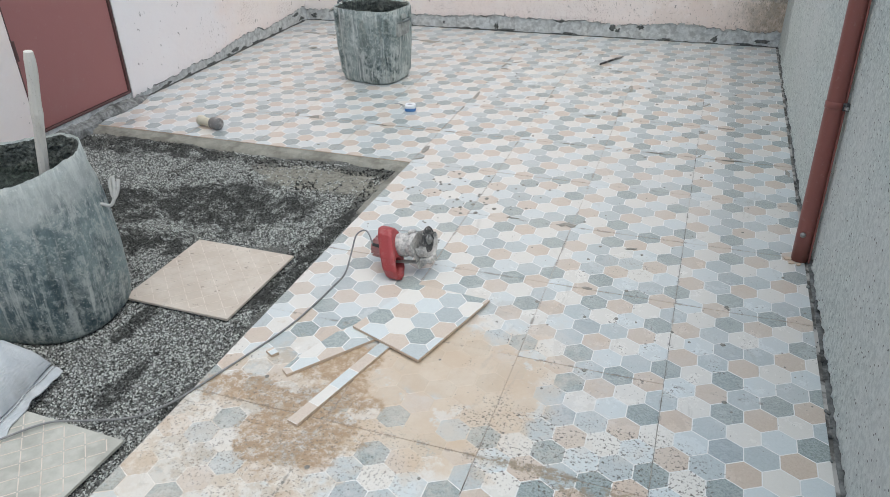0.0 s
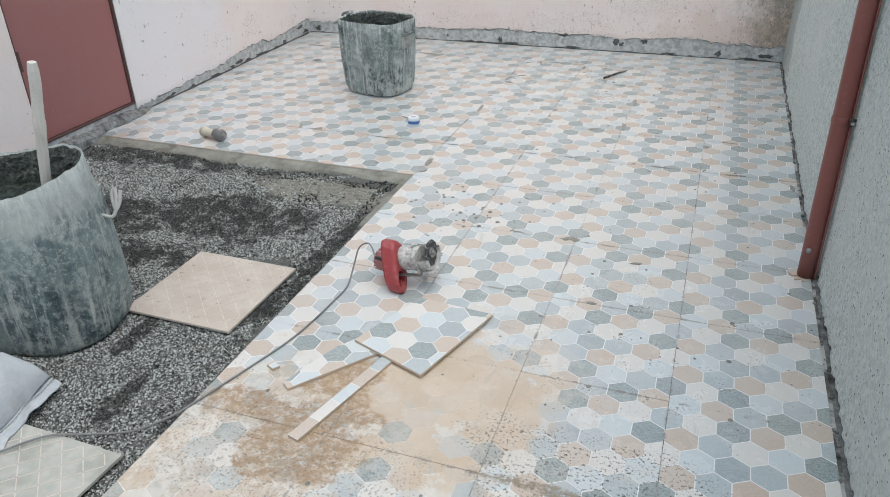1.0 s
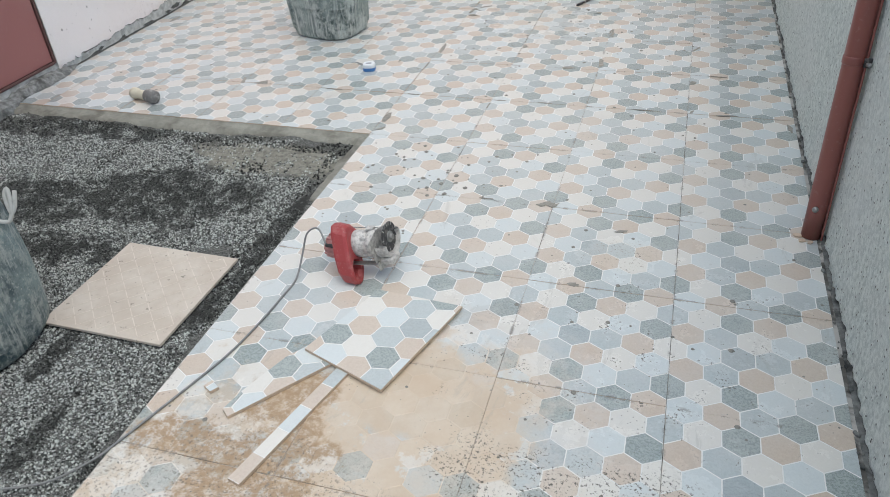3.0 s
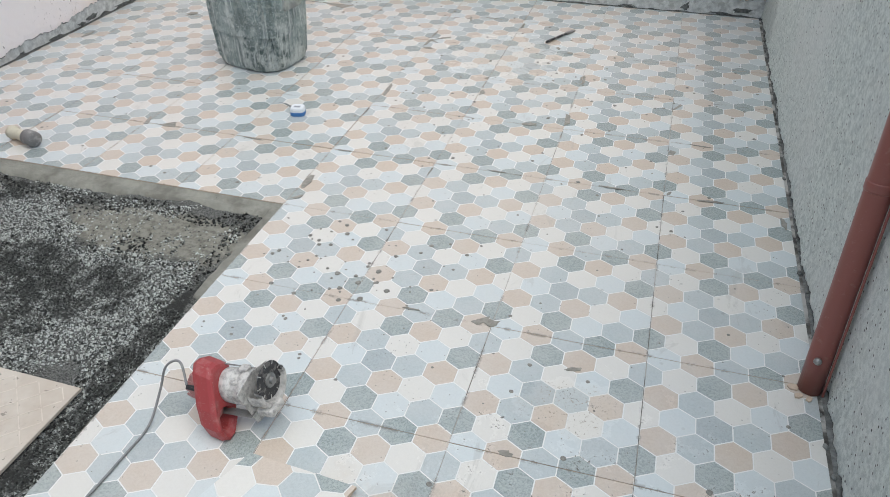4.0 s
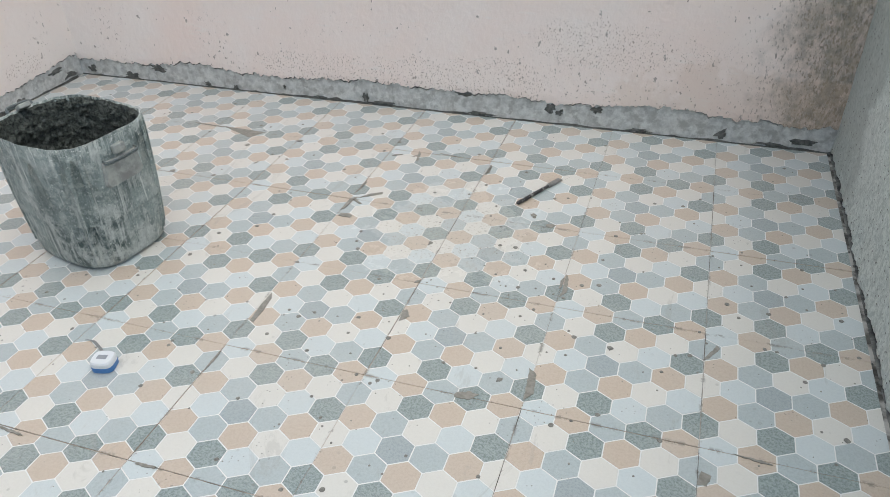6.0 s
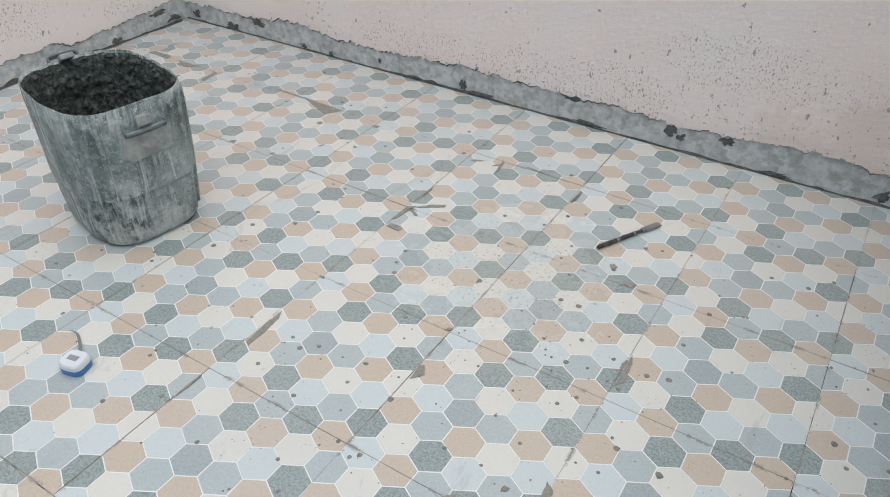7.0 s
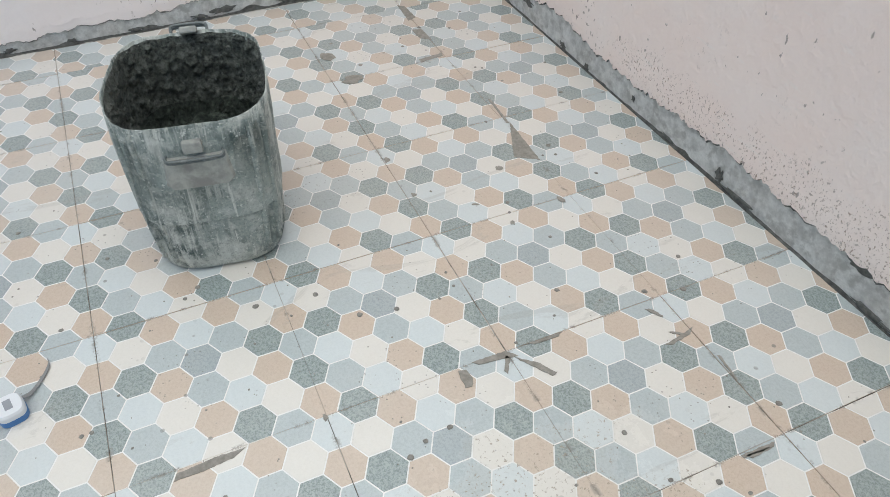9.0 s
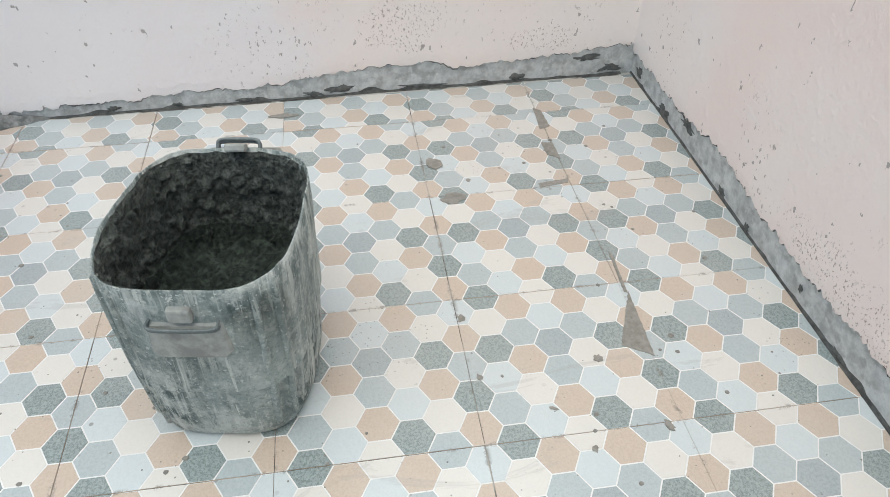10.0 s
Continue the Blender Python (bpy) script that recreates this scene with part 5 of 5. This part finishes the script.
run = [M_CUT @ Vector((-0.098, -0.049, 0.108))] + [Vector(p) for p in (
    (-1.019, -0.846, 0.120), (-1.053, -0.855, 0.104), (-1.064, -0.882, 0.050), (-1.060, -0.950, 0.006), (-1.064, -1.042, 0.004), (-1.072, -1.150, 0.004), (-1.092, -1.284, 0.004),
    (-1.138, -1.440, 0.004), (-1.190, -1.600, 0.004), (-1.224, -1.664, -0.004), (-1.292, -1.734, -0.012), (-1.392, -1.786, -0.006),
    (-1.470, -1.828, 0.003), (-1.535, -1.905, 0.003), (-1.590, -2.00, 0.003), (-1.62, -2.15, 0.0), (-1.64, -2.4, -0.016), (-1.62, -2.9, -0.014), (-1.64, -3.6, -0.014))]
tube(bm, [inv @ p for p in smooth_line(run, 6)], 0.0031, 8)
part("power_cord", bm, CABLE, cutter, "grey rubber power cord", smooth=True)

# ---- mallet ----
mallet = empty("mallet", pose(-2.333, 0.124, 0, 0, 0, -14) @ Matrix.Scale(0.86, 4), "short mallet with dusty dark rubber head lying on tiles", "mallet")
bm = bmesh.new()
turned(bm, [(0.018, 0.026), (0.022, 0.033), (0.060, 0.035), (0.078, 0.033), (0.084, 0.027)], 24, "x", Matrix.Translation((0, 0, 0.035)))
part("head", bm, RUBBER, mallet, smooth=True)
bm = bmesh.new()
turned(bm, [(-0.092, 0.020), (-0.088, 0.029), (-0.066, 0.031), (-0.056, 0.025), (-0.030, 0.024), (0.0, 0.025), (0.020, 0.026)], 20, "x", Matrix.Translation((0, 0, 0.031)))
part("handle", bm, WOOD_TAN, mallet, "worn tan wooden stub", smooth=True)

# ---- tape measure ----
tape = empty("tape_measure", pose(-1.452, 0.638, 0, 0, 0, 14) @ Matrix.Scale(0.92, 4), "white and blue pocket tape measure lying on tiles", "tape measure")
bm = bmesh.new()
out = [(0.032 * math.copysign(abs(math.cos(a)) ** 0.6, math.cos(a)), 0.030 * math.copysign(abs(math.sin(a)) ** 0.6, math.sin(a))) for a in [2 * math.pi * i / 32 for i in range(32)]]
loft(bm, [[(x * s, y * s, z) for x, y in out] for s, z in ((0.95, 0.0), (1.0, 0.003), (1.0, 0.016), (0.97, 0.018))], True, True, True)
part("lower_case", bm, TAPE_BLUE, tape, "blue lower shell")
bm = bmesh.new()
loft(bm, [[(x * s, y * s, z) for x, y in out] for s, z in ((0.98, 0.0175), (1.0, 0.021), (0.98, 0.030), (0.88, 0.035))], True, True, True)
part("upper_case", bm, TAPE_WHITE, tape, "white upper shell", smooth=False)
bm = bmesh.new()
box(bm, -0.015, 0.013, -0.008, 0.008, 0.0345, 0.0362, 0.0005)
part("badge", bm, paint("grey_badge", (0.30, 0.32, 0.35), (0.5, 0.5, 0.5), 0.5), tape)
bm = bmesh.new()
rows = []
for p in smooth_line([(-0.022, 0.026, 0.012), (-0.030, 0.048, 0.007), (-0.055, 0.075, 0.004), (-0.082, 0.098, 0.004), (-0.105, 0.104, 0.003)], 6):
    rows.append([(p.x - 0.005, p.y, p.z), (p.x + 0.005, p.y + 0.001, p.z), (p.x + 0.005, p.y + 0.001, p.z + 0.0016), (p.x - 0.005, p.y, p.z + 0.0016)])
loft(bm, rows, True, True, True)
part("strap", bm, CABLE, tape, "grey wrist strap")

# ---- flat dark tool ----
chisel = empty("chisel", pose(-0.575, 1.814, 0, 0, 0, 62.4), "slim dark dirty steel chisel lying on tiles", "chisel")
bm = bmesh.new()
turned(bm, [(-0.118, 0.0045), (-0.114, 0.0065), (-0.02, 0.0062), (0.03, 0.0056), (0.05, 0.0050)], 8, "x", Matrix.Translation((0, 0, 0.0075)))
part("shank", bm, DARK_STEEL, chisel)
bm = bmesh.new()
loft(bm, [[(x, -w, 0.0075 - h), (x, w, 0.0075 - h), (x, w, 0.0075 + h), (x, -w, 0.0075 + h)] for x, w, h in ((0.045, 0.006, 0.006), (0.08, 0.0085, 0.004), (0.115, 0.0095, 0.0015))], True, True, True)
bmesh.ops.recalc_face_normals(bm, faces=bm.faces[:])
part("blade", bm, STEEL, chisel, "scratched paler blade")
for x in (-0.05, 0.012):
    bm = bmesh.new()
    turned(bm, [(x, 0.0070), (x + 0.006, 0.0070)], 10, "x", Matrix.Translation((0, 0, 0.0078)))
    part("collar", bm, STEEL, chisel)


# ---- cement smears left on the tiles ----
def smear(outline, lift=0.0, label="thin grey cement smear dried on the tiles"):
    bm = bmesh.new()
    pts = []
    n = len(outline)
    for i in range(n):
        (x0, y0), (x1, y1) = outline[i], outline[(i + 1) % n]
        m = max(2, int(math.hypot(x1 - x0, y1 - y0) / 0.006))
        for s in range(m):
            f = s / m
            x, y = x0 + (x1 - x0) * f, y0 + (y1 - y0) * f
            pts.append((x + 0.0025 * noise.noise((x * 130, y * 130, 1)), y + 0.0025 * noise.noise((x * 130, y * 130, 7))))
    slab(bm, pts, 0.0002 + lift, 0.0014 + lift)
    bmesh.ops.triangulate(bm, faces=[f for f in bm.faces if len(f.verts) > 4])
    return tagged(part("cement_smear", bm, SMEAR), label, "cement smear", "cement smears on the floor")


smear([(-1.969, 2.015), (-1.807, 1.944), (-1.768, 2.005)])
smear([(-2.110, 2.013), (-2.100, 2.019), (-1.963, 2.012), (-1.967, 2.004)])
smear([(-1.177, 0.902), (-1.190, 0.907), (-1.196, 0.980), (-1.194, 1.038), (-1.181, 1.011), (-1.176, 0.956)])
smear([(-1.194, 1.483), (-1.189, 1.500), (-1.163, 1.505), (-1.145, 1.494), (-1.148, 1.479)])
smear([(-1.202, 1.519), (-1.200, 1.599), (-1.178, 1.619), (-1.182, 1.595), (-1.191, 1.530)])
smear([(-1.189, 1.593), (-1.179, 1.600), (-1.145, 1.575), (-1.154, 1.572)])
smear([(-1.176, 1.609), (-1.146, 1.646), (-1.106, 1.671), (-1.102, 1.658), (-1.138, 1.635)])
smear([(-1.199, 1.655), (-1.197, 1.731), (-1.189, 1.725), (-1.191, 1.665)])
smear([(-2.420, 1.910), (-2.432, 1.999), (-2.413, 1.995), (-2.402, 1.913)])
smear([(-2.625, 1.969), (-2.619, 2.004), (-2.533, 2.005), (-2.557, 1.971)])
smear([(-2.827, 1.993), (-2.807, 2.015), (-2.711, 2.019), (-2.696, 1.984)])
smear([(-1.076, 1.922), (-1.088, 1.991), (-1.093, 2.009), (-1.078, 1.991), (-1.069, 1.936)])
smear([(-1.006, 2.007), (-1.003, 2.012), (-0.936, 2.004), (-0.941, 2.000)])
smear([(-0.791, 1.899), (-0.788, 1.952), (-0.784, 1.957), (-0.782, 1.908)])
smear([(-0.397, 1.245), (-0.394, 1.280), (-0.397, 1.347), (-0.396, 1.363), (-0.386, 1.334), (-0.380, 1.273)])
smear([(-0.794, 1.019), (-0.799, 1.067), (-0.789, 1.074), (-0.773, 1.047), (-0.784, 1.032)])
smear([(-0.796, 1.890), (-0.793, 1.970), (-0.785, 1.962), (-0.788, 1.893)])
smear([(-1.187, 0.104), (-1.200, 0.145), (-1.194, 0.195), (-1.180, 0.200), (-1.171, 0.154), (-1.178, 0.110)])
smear([(-1.193, 0.039), (-1.162, 0.070), (-1.158, 0.061), (-1.174, 0.038)])
smear([(-1.936, 0.397), (-1.886, 0.437), (-1.865, 0.393), (-1.906, 0.390)])
smear([(-2.002, 0.386), (-2.017, 0.450), (-2.005, 0.447), (-1.983, 0.390)])
smear([(-0.003, 1.093), (0.030, 1.158), (0.037, 1.146), (0.009, 1.097)])
smear([(-0.001, 0.694), (0.007, 0.734), (0.028, 0.725), (0.019, 0.697)])
smear([(-0.402, 0.829), (-0.411, 0.938), (-0.392, 0.925), (-0.383, 0.856)])
smear([(-0.457, -0.396), (-0.413, -0.362), (-0.413, -0.381), (-0.436, -0.406)])


def dab(x, y, length, width, turn, seed):
    """A small uneven smear: its long way turned from the x axis by some degrees."""
    rnd = random.Random(seed)
    c, d = math.cos(radians(turn)), math.sin(radians(turn))
    line = []
    for i in range(14):
        a = 2 * math.pi * i / 14
        r = 0.65 + 0.55 * rnd.random()
        px, py = length / 2 * r * math.cos(a), width / 2 * r * math.sin(a)
        line.append((x + px * c - py * d, y + px * d + py * c))
    return smear(line, 0.0003 + 0.0002 * (seed % 4))


# scrapings left along the joints, then blots and trodden crumbs
for i, (x, y, length, width, turn) in enumerate((
        (-0.759, 0.397, 0.045, 0.010, 4), (-0.572, 0.402, 0.060, 0.009, -2), (-0.175, 0.401, 0.085, 0.010, -3), (0.146, 0.400, 0.090, 0.011, 3), (-0.799, 0.338, 0.060, 0.007, 86),
        (-1.150, 0.398, 0.060, 0.008, 2), (-1.519, 0.390, 0.090, 0.008, -4), (0.110, 0.797, 0.080, 0.007, -5), (-0.535, 0.803, 0.055, 0.030, 10),
        (-0.402, 1.317, 0.070, 0.009, 88), (-0.494, 1.609, 0.034, 0.024, 20), (-0.562, 1.659, 0.024, 0.020, 0), (-1.161, 1.957, 0.040, 0.012, 30),
        (-1.195, 1.699, 0.070, 0.008, 90), (-1.195, 1.196, 0.022, 0.012, 0), (-0.806, 1.205, 0.022, 0.014, 45), (-1.091, 1.967, 0.045, 0.008, 60), (-1.198, 0.734, 0.080, 0.007, 91))):
    dab(x, y, length, width, turn, 300 + i)
for i, (x, y, length, width, turn) in enumerate((
        (-1.938, 1.610, 0.022, 0.018, 0), (-1.778, 1.881, 0.022, 0.019, 0), (-2.387, 1.666, 0.050, 0.075, 10), (-2.557, 1.635, 0.060, 0.040, 20), (-2.464, 1.719, 0.018, 0.016, 0),
        (-1.560, 1.807, 0.016, 0.013, 0), (-1.765, 1.621, 0.020, 0.014, 30), (-1.591, 1.969, 0.030, 0.014, 20), (-1.665, 1.753, 0.022, 0.008, 60), (-2.893, 1.200, 0.090, 0.030, 90),
        (-0.405, -0.388, 0.050, 0.026, 12), (-0.168, -0.498, 0.050, 0.012, 15), (-0.275, -0.795, 0.040, 0.018, -5), (0.016, 0.416, 0.030, 0.010, 70), (-0.626, -0.392, 0.060, 0.007, -3), (0.372, 0.329, 0.018, 0.070, 8))):
    dab(x, y, length, width, turn, 400 + i)

# drips of cement flicked over the floor, thick near the corner of the grit bed
bm = bmesh.new()
rnd = random.Random(5)
for i in range(2000):
    if i < 60:
        x, y, r = rnd.gauss(-0.90, 0.12), rnd.gauss(-0.28, 0.10), 0.003 + 0.007 * rnd.random() ** 2
    elif i < 330:
        x, y, r = rnd.gauss(-0.55, 0.38), rnd.gauss(1.25, 0.36), 0.0015 + 0.0065 * rnd.random() ** 4
    else:
        x, y = rnd.uniform(-2.7, 0.38), rnd.uniform(-1.9, 2.3)
        r = 0.0014 + 0.0060 * rnd.random() ** 5
        if noise.noise((x * 1.6, y * 1.6, 12)) < -0.05 and rnd.random() < 0.8:
            continue
    if x < PIT_X + 0.03 and y < 0.03 or x > 0.38 or y > 2.33:
        continue
    ring = [(x + r * (1 + 0.35 * wave(k_ * 0.9, i)) * math.cos(k_ * 0.785), y + r * (1 + 0.35 * wave(k_ * 0.9, i + 9)) * math.sin(k_ * 0.785)) for k_ in range(8)]
    lo = [bm.verts.new((px, py, 0.0002)) for px, py in ring]
    hi = [bm.verts.new((x + (px - x) * 0.75, y + (py - y) * 0.75, 0.0006 + r * 0.18)) for px, py in ring]
    for a in range(8):
        bm.faces.new((lo[a], lo[(a + 1) % 8], hi[(a + 1) % 8], hi[a]))
    bm.faces.new(hi)
tagged(part("cement_drips", bm, DRIP), "small grey cement drips dried on the tiles", "cement drips", kind="stuff")

# ---- the tiles, laid in a square grid ----
GAP = 0.0007
whole = [(GAP, GAP), (T - GAP, GAP), (T - GAP, T - GAP), (GAP, T - GAP)]
mesh_whole = tile_mesh("tile", whole)
mesh_right = tile_mesh("tile", [(GAP, GAP), (0.3925, GAP), (0.3915, T - GAP), (GAP, T - GAP)])
mesh_right_back = tile_mesh("tile", [(GAP, GAP), (0.392, GAP), (0.392, BACK_Y - 5 * T - 0.006), (GAP, BACK_Y - 5 * T - 0.006)])
mesh_back = tile_mesh("tile", [(GAP, GAP), (T - GAP, GAP), (T - GAP, BACK_Y - 5 * T - 0.006), (GAP, BACK_Y - 5 * T - 0.006)])


def left_x(y):
    p = LEFT @ Vector((0.012, y, 0))
    return p.x


def lay(me, c, r):
    ob = new("tile", me)
    ob.parent = floor
    rnd = random.Random(c * 131 + r * 17)
    ob.matrix_basis = pose(c * T + rnd.uniform(-0.0005, 0.0005), r * T + rnd.uniform(-0.0005, 0.0005), rnd.uniform(-0.0006, 0.0004), rnd.uniform(-0.06, 0.06), rnd.uniform(-0.06, 0.06), rnd.uniform(-0.08, 0.08))


for r in range(0, 6):
    for c in range(-7, 1):
        lay((mesh_right_back if c == 0 else mesh_back) if r == 5 else mesh_right if c == 0 else mesh_whole, c, r)
    x0, x1 = left_x(r * T) + 8 * T + 0.004, left_x(r * T + T) + 8 * T + 0.004
    y1 = T - GAP if r < 5 else BACK_Y - 5 * T - 0.006
    lay(tile_mesh("tile", [(x0, GAP), (T - GAP, GAP), (T - GAP, y1), (x1, y1)], (0.015, 0.024 + 0.01 * (r % 3))), -8, r)
for r in range(-11, 0):
    for c in range(-3, 1):
        lay(mesh_right if c == 0 else mesh_whole, c, r)
